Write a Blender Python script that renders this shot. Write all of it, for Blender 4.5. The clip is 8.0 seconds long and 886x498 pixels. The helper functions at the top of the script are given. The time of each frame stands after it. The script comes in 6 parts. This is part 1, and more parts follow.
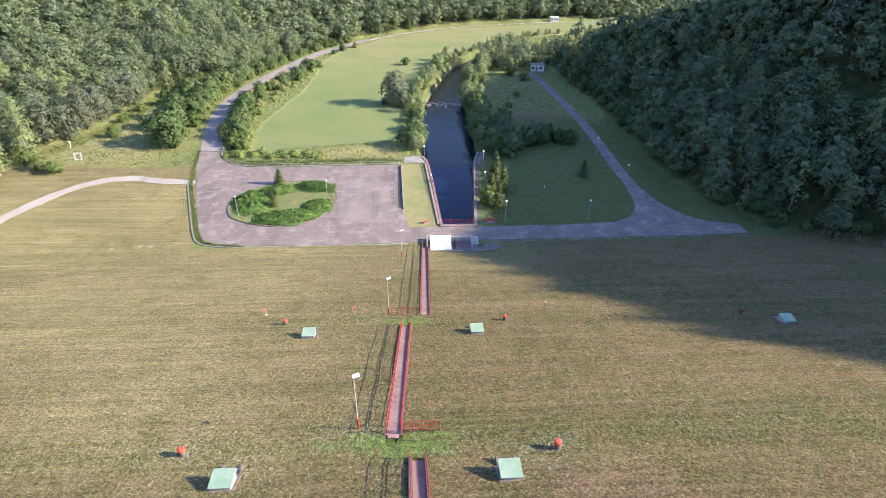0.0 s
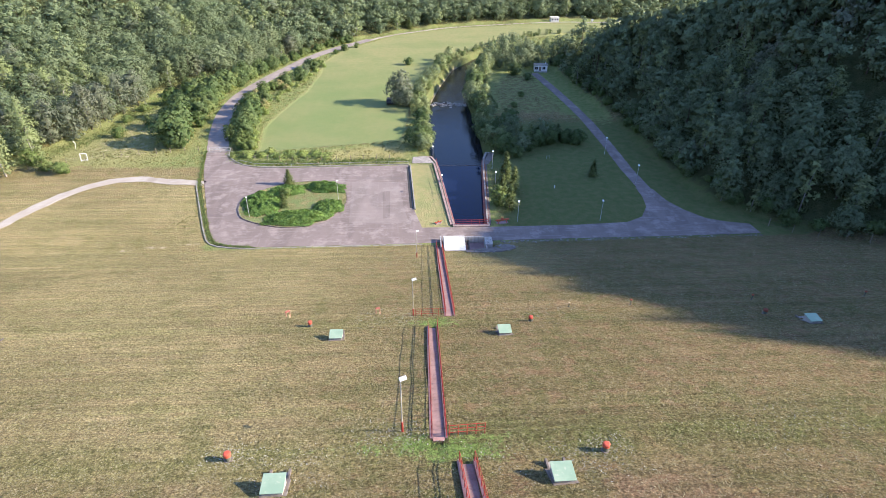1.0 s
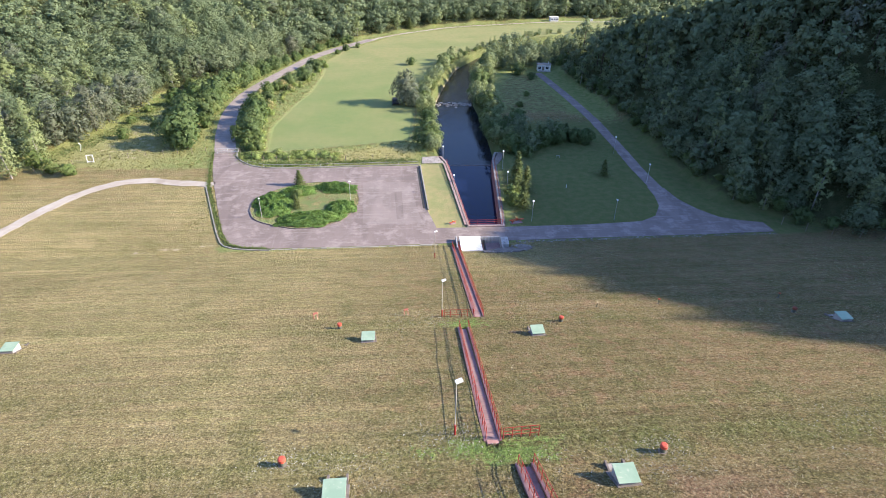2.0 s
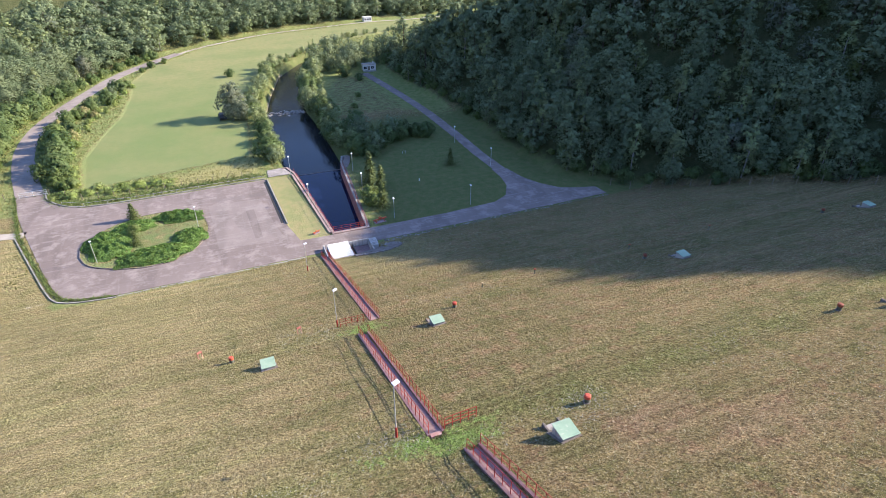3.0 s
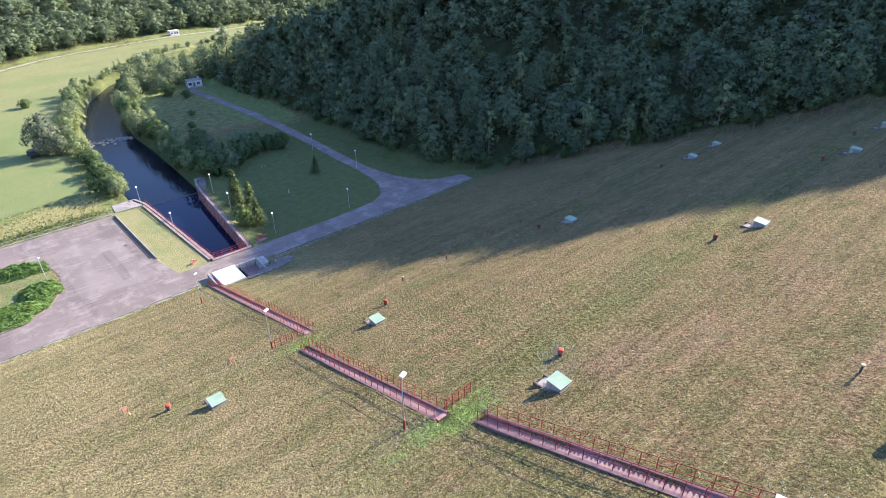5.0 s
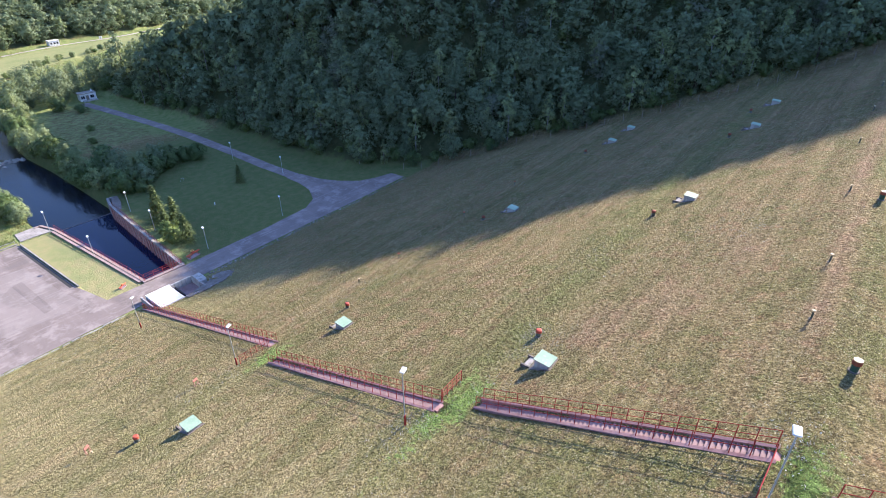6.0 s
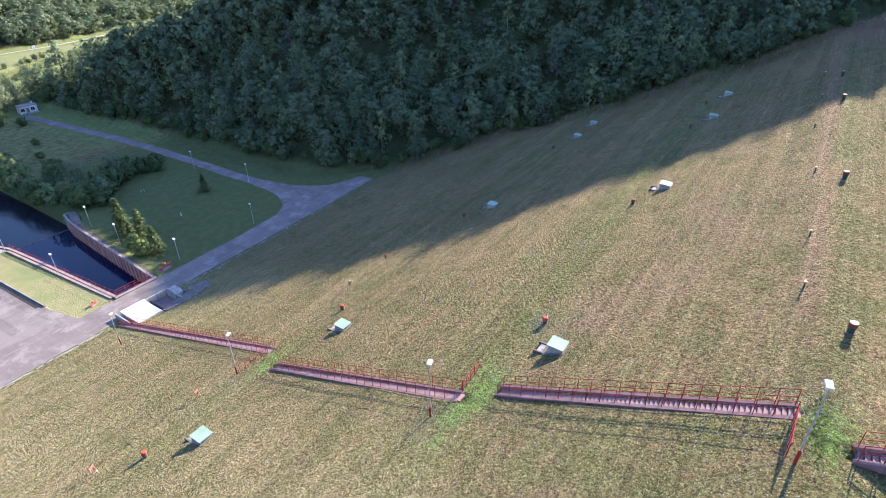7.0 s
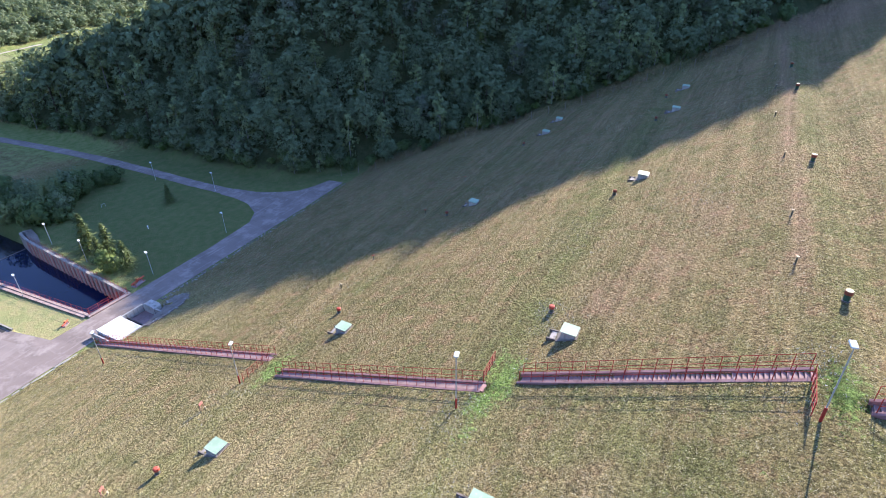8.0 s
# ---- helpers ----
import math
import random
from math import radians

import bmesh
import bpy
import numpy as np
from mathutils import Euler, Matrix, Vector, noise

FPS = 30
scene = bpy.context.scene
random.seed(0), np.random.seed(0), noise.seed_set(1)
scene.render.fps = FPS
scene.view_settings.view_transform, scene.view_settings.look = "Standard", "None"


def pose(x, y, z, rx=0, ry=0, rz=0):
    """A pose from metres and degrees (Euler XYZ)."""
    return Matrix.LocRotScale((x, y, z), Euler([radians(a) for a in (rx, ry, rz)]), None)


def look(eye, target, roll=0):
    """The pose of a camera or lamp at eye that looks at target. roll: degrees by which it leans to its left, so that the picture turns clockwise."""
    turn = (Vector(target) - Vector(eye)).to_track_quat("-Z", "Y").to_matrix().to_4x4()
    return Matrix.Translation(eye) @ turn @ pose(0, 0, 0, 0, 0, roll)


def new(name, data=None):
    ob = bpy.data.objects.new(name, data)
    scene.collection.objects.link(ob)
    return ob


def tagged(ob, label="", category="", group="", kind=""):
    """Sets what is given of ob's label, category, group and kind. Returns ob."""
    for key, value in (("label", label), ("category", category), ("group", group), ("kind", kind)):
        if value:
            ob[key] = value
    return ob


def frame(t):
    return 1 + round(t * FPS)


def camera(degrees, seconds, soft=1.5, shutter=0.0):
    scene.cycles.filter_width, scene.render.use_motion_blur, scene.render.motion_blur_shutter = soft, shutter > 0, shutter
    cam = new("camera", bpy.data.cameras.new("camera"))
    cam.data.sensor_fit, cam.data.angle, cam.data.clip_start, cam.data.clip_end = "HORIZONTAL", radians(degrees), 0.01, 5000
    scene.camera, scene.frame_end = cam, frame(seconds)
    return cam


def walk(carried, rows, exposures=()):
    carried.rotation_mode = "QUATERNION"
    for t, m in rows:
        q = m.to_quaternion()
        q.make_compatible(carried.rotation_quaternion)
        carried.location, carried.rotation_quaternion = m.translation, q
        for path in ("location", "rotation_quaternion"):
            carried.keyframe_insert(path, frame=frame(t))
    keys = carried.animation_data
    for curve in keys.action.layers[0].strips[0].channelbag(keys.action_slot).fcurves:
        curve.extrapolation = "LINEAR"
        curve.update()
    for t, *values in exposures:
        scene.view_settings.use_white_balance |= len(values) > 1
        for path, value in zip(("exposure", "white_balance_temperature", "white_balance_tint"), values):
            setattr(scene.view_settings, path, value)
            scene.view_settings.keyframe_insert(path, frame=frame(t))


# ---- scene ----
cam = camera(76.4, 8.0, 0.75)
PATH = [
    (0, (-2.696, 0.225, 46.237), (-2.631, 1.933, 45.198), 0.5),
    (0.5, (-4.125, 0.408, 46.212), (-4.052, 2.115, 45.173), 0.6),
    (1, (-5.768, 0.609, 46.163), (-5.683, 2.316, 45.124), 0.7),
    (2.3, (-10.417, 1.312, 45.916), (-10.283, 3.016, 44.879), 0.8),
    (2.5, (-11.158, 1.438, 45.903), (-10.958, 3.137, 44.867), 0.7),
    (2.6, (-11.527, 1.518, 45.874), (-11.272, 3.211, 44.840), 0.75),
    (2.7, (-11.895, 1.598, 45.844), (-11.574, 3.280, 44.811), 0.75),
    (2.8, (-12.264, 1.678, 45.815), (-11.849, 3.340, 44.782), 0.75),
    (2.9, (-12.632, 1.758, 45.785), (-12.102, 3.387, 44.753), 0.55),
    (3, (-13.001, 1.838, 45.756), (-12.366, 3.43, 44.725), 0.0),
    (3.5, (-15.122, 2.395, 45.695), (-14.306, 3.905, 44.668), -0.1),
    (4, (-17.097, 3.069, 45.654), (-16.229, 4.551, 44.63), -0.0),
    (4.5, (-18.964, 3.842, 45.638), (-18.046, 5.295, 44.615), -0.0),
    (5, (-20.698, 4.645, 45.612), (-19.585, 5.955, 44.59), -0.4),
    (5.2, (-21.418, 5.06, 45.626), (-20.221, 6.293, 44.604), -0.5),
    (6.3, (-25.213, 7.804, 45.831), (-23.878, 8.884, 44.804), -0.5),
    (6.5, (-25.869, 8.288, 45.849), (-24.517, 9.347, 44.825), -0.5),
    (7, (-27.425, 9.588, 45.863), (-26.003, 10.554, 44.84), -0.6),
    (7.5, (-28.883, 11.026, 45.874), (-27.41, 11.915, 44.855), -0.8),
    (8, (-30.261, 12.598, 45.897), (-28.752, 13.427, 44.878), -0.8),
]
walk(cam, [(t, look(eye, target, roll)) for t, eye, target, roll in PATH], [(0.0, 1.55, 5450, 24), (2.6, 1.50, 5450, 24), (5.0, 1.69, 5280, 25), (8.0, 1.75, 5150, 25)])

# ---- world, sun ----
SUN_TO = Vector((0.891, -0.107, 0.441)).normalized()
world = bpy.data.worlds.new("sky")
scene.world = world
world.use_nodes = True
wn = world.node_tree.nodes
sky = wn.new("ShaderNodeTexSky")
sky.sky_type = "NISHITA"
sky.sun_disc = False
sky.sun_elevation = math.asin(SUN_TO.z)
sky.sun_rotation = math.atan2(SUN_TO.x, SUN_TO.y)
sky.air_density = 1.0
sky.dust_density = 0.3
sky.ozone_density = 1.5
wn["Background"].inputs["Strength"].default_value = 0.132
world.node_tree.links.new(sky.outputs["Color"], wn["Background"].inputs["Color"])
sun_data = bpy.data.lights.new("sun", "SUN")
sun_data.energy = 5.0
sun_data.angle = radians(0.6)
sun_data.color = (1.0, 0.825, 0.50)
sun = new("sun", sun_data)
sun.matrix_world = look((150, 0, 150), Vector((150, 0, 150)) - SUN_TO)


# ---- materials ----
class Graph:
    """Short calls for building a node material."""

    def __init__(self, name, rough=0.8, metal=0.0):
        self.mat = bpy.data.materials.new(name)
        self.mat.use_nodes = True
        self.t = self.mat.node_tree
        self.b = self.t.nodes["Principled BSDF"]
        self.b.inputs["Roughness"].default_value = rough
        self.b.inputs["Metallic"].default_value = metal
        self.b.inputs["Specular IOR Level"].default_value = 0.25
        self.pos = self.t.nodes.new("ShaderNodeNewGeometry").outputs["Position"]

    def put(self, value, socket):
        if isinstance(value, (int, float)):
            socket.default_value = value
        elif isinstance(value, tuple):
            socket.default_value = value if len(value) == 4 or socket.type == "VECTOR" else (*value, 1)
        else:
            self.t.links.new(value, socket)

    def scaled(self, sx, sy, sz, turn=0.0):
        m = self.t.nodes.new("ShaderNodeMapping")
        m.inputs["Scale"].default_value = (sx, sy, sz)
        m.inputs["Rotation"].default_value = (0, 0, turn)
        self.t.links.new(self.pos, m.inputs["Vector"])
        return m.outputs["Vector"]

    def noise(self, scale, detail=3.0, vector=None, rough=0.55):
        n = self.t.nodes.new("ShaderNodeTexNoise")
        n.inputs["Scale"].default_value = scale
        n.inputs["Detail"].default_value = detail
        n.inputs["Roughness"].default_value = rough
        self.t.links.new(vector or self.pos, n.inputs["Vector"])
        return n.outputs["Fac"]

    def cells(self, scale, vector=None):
        n = self.t.nodes.new("ShaderNodeTexVoronoi")
        n.inputs["Scale"].default_value = scale
        self.t.links.new(vector or self.pos, n.inputs["Vector"])
        return n.outputs["Distance"]

    def span(self, value, a, b, c=0.0, d=1.0):
        n = self.t.nodes.new("ShaderNodeMapRange")
        self.put(value, n.inputs["Value"])
        for key, v in (("From Min", a), ("From Max", b), ("To Min", c), ("To Max", d)):
            n.inputs[key].default_value = v
        return n.outputs["Result"]

    def math(self, op, a, b):
        n = self.t.nodes.new("ShaderNodeMath")
        n.operation = op
        self.put(a, n.inputs[0]), self.put(b, n.inputs[1])
        return n.outputs[0]

    def mix(self, fac, a, b, mode="MIX"):
        n = self.t.nodes.new("ShaderNodeMix")
        n.data_type = "RGBA"
        n.blend_type = mode
        self.put(fac, n.inputs["Factor"]), self.put(a, n.inputs["A"]), self.put(b, n.inputs["B"])
        return n.outputs["Result"]

    def attr(self, name):
        n = self.t.nodes.new("ShaderNodeAttribute")
        n.attribute_name = name
        return n.outputs["Fac"]

    def random(self):
        return self.t.nodes.new("ShaderNodeObjectInfo").outputs["Random"]

    def island(self):
        return self.t.nodes.new("ShaderNodeNewGeometry").outputs["Random Per Island"]

    def done(self, colour, bump=None, strength=0.3, distance=0.05, rough=None):
        self.put(colour, self.b.inputs["Base Color"])
        if rough is not None:
            self.put(rough, self.b.inputs["Roughness"])
        if bump is not None:
            n = self.t.nodes.new("ShaderNodeBump")
            n.inputs["Strength"].default_value = strength
            n.inputs["Distance"].default_value = distance
            self.put(bump, n.inputs["Height"])
            self.t.links.new(n.outputs["Normal"], self.b.inputs["Normal"])
        return self.mat


def ground_material():
    g = Graph("grass_ground", 0.95)
    g.b.inputs["Specular IOR Level"].default_value = 0.05
    big, mid, fine = g.noise(0.09, 4), g.noise(0.7, 5, rough=0.6), g.noise(6.2, 6, rough=0.74)
    grain = g.noise(16.0, 3, rough=0.8)
    tuft = g.noise(13.0, 3, rough=0.75)
    clump = g.noise(2.6, 6, rough=0.75)
    streak = g.noise(1.0, 4, g.scaled(0.10, 1.1, 1.1, 0.028))
    swath = g.noise(1.0, 2, g.scaled(0.02, 0.30, 0.30, 0.028))
    field = g.noise(1.0, 4, g.scaled(0.045, 0.085, 0.085, 0.028), 0.6)
    patch = g.noise(0.33, 5, rough=0.65)
    # mown, sun-dried grass of the embankment
    dry = g.mix(g.span(streak, 0.30, 0.70), (0.249, 0.191, 0.089), (0.181, 0.153, 0.064))
    dry = g.mix(g.span(swath, 0.40, 0.58, 0.0, 0.40), dry, (0.272, 0.195, 0.096))
    dry = g.mix(g.span(field, 0.44, 0.62, 0.0, 0.55), dry, (0.147, 0.131, 0.051))
    dry = g.mix(g.span(patch, 0.48, 0.62, 0.0, 0.7), dry, (0.138, 0.134, 0.047))
    dry = g.mix(g.span(mid, 0.52, 0.64, 0.0, 0.85), dry, (0.246, 0.162, 0.085))
    dry = g.mix(g.span(g.noise(1.3, 4, rough=0.7), 0.54, 0.66, 0.0, 0.8), dry, (0.114, 0.115, 0.038))
    dry = g.mix(g.math("MULTIPLY", g.attr("greener"), g.span(patch, 0.35, 0.6, 0.45, 0.95)), dry, (0.120, 0.136, 0.041))
    dry = g.mix(g.math("MULTIPLY", g.attr("path"), g.span(mid, 0.35, 0.6, 0.5, 1.0)), dry, (0.285, 0.185, 0.113))
    straw = g.mix(g.span(streak, 0.36, 0.64), (0.458, 0.370, 0.181), (0.331, 0.301, 0.123))
    straw = g.mix(g.span(field, 0.45, 0.60, 0.0, 0.6), straw, (0.272, 0.251, 0.101))
    straw = g.mix(g.span(patch, 0.50, 0.64, 0.0, 0.6), straw, (0.227, 0.215, 0.079))
    dry = g.mix(g.math("MULTIPLY", g.attr("pale"), 0.78), dry, straw)
    shade = g.math("MULTIPLY", g.span(clump, 0.36, 0.64, 0.74, 1.28), g.span(fine, 0.38, 0.60, 1.36, 0.54))
    mown = g.noise(1.0, 3, g.scaled(0.03, 2.6, 2.6, 0.028), 0.6)
    shade = g.math("MULTIPLY", shade, g.span(mown, 0.38, 0.62, 0.89, 1.11))
    rows = g.noise(1.0, 2, g.scaled(0.012, 0.62, 0.62, 0.028), 0.5)
    shade = g.math("MULTIPLY", shade, g.span(rows, 0.40, 0.60, 0.93, 1.07))
    shade = g.math("MULTIPLY", shade, g.span(grain, 0.38, 0.62, 0.76, 1.24))
    flower = g.math("MULTIPLY", g.span(tuft, 0.56, 0.625, 0.0, 0.85), g.span(clump, 0.40, 0.60, 0.15, 1.0))
    dry = g.mix(1.0, dry, shade, "MULTIPLY")
    dry = g.mix(flower, dry, (0.54, 0.49, 0.34))
    lush = g.mix(g.span(fine, 0.35, 0.65), (0.135, 0.205, 0.050), (0.215, 0.295, 0.085))
    lush = g.mix(1.0, lush, shade, "MULTIPLY")
    meadow = g.mix(g.span(big, 0.38, 0.62), (0.170, 0.212, 0.080), (0.208, 0.226, 0.092))
    meadow = g.mix(g.span(mid, 0.45, 0.75, 0.0, 0.5), meadow, (0.150, 0.206, 0.074))
    meadow = g.mix(g.span(fine, 0.50, 0.70, 0.0, 0.3), meadow, (0.120, 0.170, 0.056))
    hay = g.math("MULTIPLY", g.attr("hay"), g.span(field, 0.36, 0.56, 0.25, 1.0))
    meadow = g.mix(hay, meadow, g.mix(g.span(mid, 0.4, 0.6), (0.285, 0.255, 0.120), (0.240, 0.242, 0.102)))
    lawn = g.mix(g.span(mid, 0.35, 0.65), (0.118, 0.155, 0.052), (0.172, 0.180, 0.074))
    rough = g.mix(g.span(mid, 0.38, 0.62), (0.170, 0.222, 0.068), (0.270, 0.280, 0.112))
    rough = g.mix(g.span(fine, 0.5, 0.7, 0.0, 0.45), rough, (0.105, 0.145, 0.040))
    rough = g.mix(g.attr("straw"), rough, g.mix(g.span(mid, 0.4, 0.6), (0.400, 0.345, 0.160), (0.330, 0.310, 0.125)))
    bare = g.mix(g.span(mid, 0.35, 0.65), (0.34, 0.275, 0.180), (0.48, 0.415, 0.275))
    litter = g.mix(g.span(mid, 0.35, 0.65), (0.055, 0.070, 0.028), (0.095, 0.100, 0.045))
    col = dry
    wob = g.span(mid, 0.2, 0.8, -0.35, 0.35)
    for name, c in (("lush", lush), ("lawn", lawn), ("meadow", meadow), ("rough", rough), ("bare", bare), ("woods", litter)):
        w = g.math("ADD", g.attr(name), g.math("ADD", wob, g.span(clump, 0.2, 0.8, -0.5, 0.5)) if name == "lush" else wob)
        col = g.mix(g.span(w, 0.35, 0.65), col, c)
    sods = g.noise(3.4, 3, rough=0.6)
    h = g.math("ADD", g.math("ADD", g.math("MULTIPLY", fine, 0.6), g.math("MULTIPLY", sods, 1.3)), g.math("MULTIPLY", grain, 0.3))
    smooth = g.span(g.attr("meadow"), 0.4, 0.8, 1.0, 0.25)
    return g.done(col, g.math("MULTIPLY", h, smooth), 1.0, 0.34)


def asphalt_material(name, a, b, crack=(0.30, 0.28, 0.27)):
    g = Graph(name, 0.9)
    big, mid, grain = g.noise(0.11, 4), g.noise(0.6, 6, rough=0.65), g.noise(26, 3)
    drag = g.noise(1.0, 5, g.scaled(0.16, 1.7, 1, 0.02), 0.65)
    cross = g.noise(1.0, 5, g.scaled(1.6, 0.14, 1, 0.02), 0.65)
    col = g.mix(g.span(big, 0.36, 0.64), a, b)
    bays = g.noise(1.0, 1.0, g.scaled(0.30, 0.07, 1, 0.02))
    col = g.mix(g.span(bays, 0.53, 0.60, 0.0, 0.5), col, tuple(0.74 * v for v in a))
    worn = g.noise(0.35, 6, rough=0.7)
    col = g.mix(g.span(worn, 0.50, 0.62, 0.0, 0.6), col, crack)
    col = g.mix(g.span(drag, 0.55, 0.68, 0.0, 0.6), col, crack)
    col = g.mix(g.span(cross, 0.56, 0.74, 0.0, 0.35), col, crack)
    col = g.mix(g.span(mid, 0.57, 0.70, 0.0, 0.45), col, tuple(0.72 * v for v in a))
    col = g.mix(g.span(grain, 0.3, 0.7, 0.0, 0.3), col, tuple(1.3 * v for v in b))
    return g.done(col, grain, 0.3, 0.02)


def concrete_material(name, a, b, stain=(0.10, 0.10, 0.09), amount=0.6):
    g = Graph(name, 0.88)
    big, fine = g.noise(0.7, 5), g.noise(9, 5)
    runs = g.noise(1.0, 4, g.scaled(3.0, 3.0, 0.35))
    col = g.mix(g.span(big, 0.35, 0.65), a, b)
    col = g.mix(g.span(runs, 0.5, 0.72, 0.0, amount), col, stain)
    col = g.mix(g.span(fine, 0.5, 0.8, 0.0, 0.35), col, tuple(0.6 * v for v in a))
    return g.done(col, fine, 0.35, 0.02)


def paint_material(name, a, b, wear, rough=0.5, metal=0.0, amount=0.8):
    g = Graph(name, rough, metal)
    n, m = g.noise(5.0, 5), g.noise(1.3, 3)
    col = g.mix(g.span(m, 0.35, 0.65), a, b)
    col = g.mix(g.span(n, 0.58, 0.72, 0.0, amount), col, wear)
    return g.done(col, n, 0.15, 0.005)


def leaf_material(name, dark, light, warm, shine=0.55, thin=0.42):
    g = Graph(name, shine)
    g.b.inputs["Specular IOR Level"].default_value = 0.2
    tree, twig = g.noise(0.13, 2), g.noise(0.8, 3)
    col = g.mix(g.span(tree, 0.38, 0.62), dark, light)
    col = g.mix(g.span(g.random(), 0.0, 1.0, 0.0, 0.35), col, warm)
    col = g.mix(g.span(g.island(), 0.0, 1.0, 0.0, 0.3), col, light)
    col = g.mix(g.span(twig, 0.55, 0.75, 0.0, 0.5), col, warm)
    speck = g.math("MULTIPLY", g.span(g.noise(5.0, 3, rough=0.7), 0.36, 0.64, 0.78, 1.22), g.span(g.noise(1.1, 2), 0.35, 0.65, 0.80, 1.20))
    col = g.mix(1.0, col, speck, "MULTIPLY")
    g.put(col, g.b.inputs["Base Color"])
    tl = g.t.nodes.new("ShaderNodeBsdfTranslucent")
    g.put(col, tl.inputs["Color"])
    mx = g.t.nodes.new("ShaderNodeMixShader")
    mx.inputs["Fac"].default_value = thin
    g.t.links.new(g.b.outputs[0], mx.inputs[1])
    g.t.links.new(tl.outputs[0], mx.inputs[2])
    g.t.links.new(mx.outputs[0], g.t.nodes["Material Output"].inputs["Surface"])
    return g.mat


def bark_material(name, a, b):
    g = Graph(name, 0.9)
    n = g.noise(1.0, 4, g.scaled(6, 6, 1.2))
    return g.done(g.mix(g.span(n, 0.35, 0.65), a, b), n, 0.5, 0.03)


def water_material(name, deep, shoal, ripples, depth):
    g = Graph(name, 0.05)
    g.b.inputs["IOR"].default_value = 1.33
    bed = g.mix(g.span(g.noise(0.25, 4), 0.35, 0.7), deep, shoal)
    ripple = g.noise(1.0, 4, g.scaled(0.9, 2.2, 1))
    return g.done(bed, ripple, ripples, depth)


M_GROUND = ground_material()
M_ASPHALT = asphalt_material("worn_asphalt", (0.158, 0.128, 0.113), (0.205, 0.167, 0.148), (0.325, 0.282, 0.252))
M_LANE = asphalt_material("pale_lane_asphalt", (0.215, 0.180, 0.160), (0.260, 0.222, 0.198), (0.33, 0.295, 0.265))
M_PATCH = asphalt_material("pale_patched_asphalt", (0.192, 0.160, 0.142), (0.228, 0.190, 0.169), (0.285, 0.250, 0.225))
M_NEWTAR = asphalt_material("dark_patched_asphalt", (0.158, 0.131, 0.117), (0.190, 0.158, 0.141), (0.24, 0.205, 0.183))
M_TAR = asphalt_material("black_tar", (0.03, 0.03, 0.03), (0.05, 0.048, 0.045), (0.06, 0.06, 0.055))
M_TRACK = asphalt_material("gravel_track", (0.30, 0.26, 0.21), (0.38, 0.34, 0.28), (0.42, 0.39, 0.34))
M_CONCRETE = concrete_material("weathered_concrete", (0.34, 0.32, 0.29), (0.46, 0.44, 0.40))
M_WALL = concrete_material("stained_canal_concrete", (0.26, 0.235, 0.21), (0.36, 0.33, 0.30), (0.07, 0.06, 0.055), 0.85)
M_WHITE = concrete_material("whitewashed_concrete", (0.62, 0.61, 0.58), (0.74, 0.73, 0.70), (0.40, 0.38, 0.35), 0.6)
M_STAIR = concrete_material("pinkish_concrete", (0.27, 0.185, 0.180), (0.36, 0.26, 0.25), (0.15, 0.11, 0.11), 0.6)
M_KERB = concrete_material("kerb_stone", (0.24, 0.225, 0.19), (0.34, 0.32, 0.28))
M_TREAD = concrete_material("grey_violet_concrete", (0.235, 0.150, 0.138), (0.300, 0.205, 0.190), (0.14, 0.095, 0.09), 0.6)
# rusty metal; also the shade-darkened colour of the eastern standpipe caps
M_RUST_SHADE = paint_material("rust_and_shade_brown", (0.20, 0.060, 0.035), (0.28, 0.085, 0.045), (0.12, 0.06, 0.04), 0.7)
M_OLDWALL = concrete_material("dark_canal_concrete", (0.155, 0.130, 0.112), (0.215, 0.185, 0.160), (0.05, 0.042, 0.036), 0.85)
M_PINK = concrete_material("pink_walk_concrete", (0.27, 0.20, 0.175), (0.35, 0.265, 0.235), (0.17, 0.125, 0.105), 0.7)
M_FRESH = leaf_material("fresh_weeds", (0.215, 0.300, 0.080), (0.320, 0.395, 0.125), (0.345, 0.350, 0.140), 0.9, 0.5)
M_SPROUT = leaf_material("low_green_weeds", (0.130, 0.190, 0.052), (0.205, 0.265, 0.082), (0.245, 0.250, 0.100), 0.9, 0.5)
M_DULLRED = paint_material("dull_orange_red_paint", (0.36, 0.075, 0.038), (0.46, 0.105, 0.050), (0.24, 0.10, 0.06), 0.65)
M_SIDE = concrete_material("reddish_stringer_concrete", (0.30, 0.162, 0.142), (0.37, 0.220, 0.195), (0.20, 0.10, 0.085), 0.7)
M_SALMON = paint_material("salmon_paint", (0.52, 0.27, 0.19), (0.60, 0.34, 0.24), (0.40, 0.22, 0.15), 0.7)
M_FADEDRED = paint_material("faded_red_paint", (0.27, 0.095, 0.070), (0.34, 0.13, 0.095), (0.27, 0.15, 0.10), 0.8)
M_RED = paint_material("red_oxide_paint", (0.30, 0.030, 0.026), (0.38, 0.055, 0.036), (0.22, 0.08, 0.055))
M_ORANGE = paint_material("orange_red_paint", (0.43, 0.072, 0.042), (0.52, 0.105, 0.058), (0.40, 0.13, 0.08))
M_YELLOW = paint_material("yellow_paint", (0.70, 0.42, 0.10), (0.75, 0.50, 0.16), (0.5, 0.35, 0.2))
M_GREY = paint_material("galvanised_grey", (0.42, 0.43, 0.42), (0.52, 0.53, 0.52), (0.30, 0.28, 0.26), 0.45, 0.3)
M_LAMP = paint_material("white_lamp_shell", (0.80, 0.80, 0.78), (0.84, 0.84, 0.82), (0.6, 0.6, 0.58), 0.4)
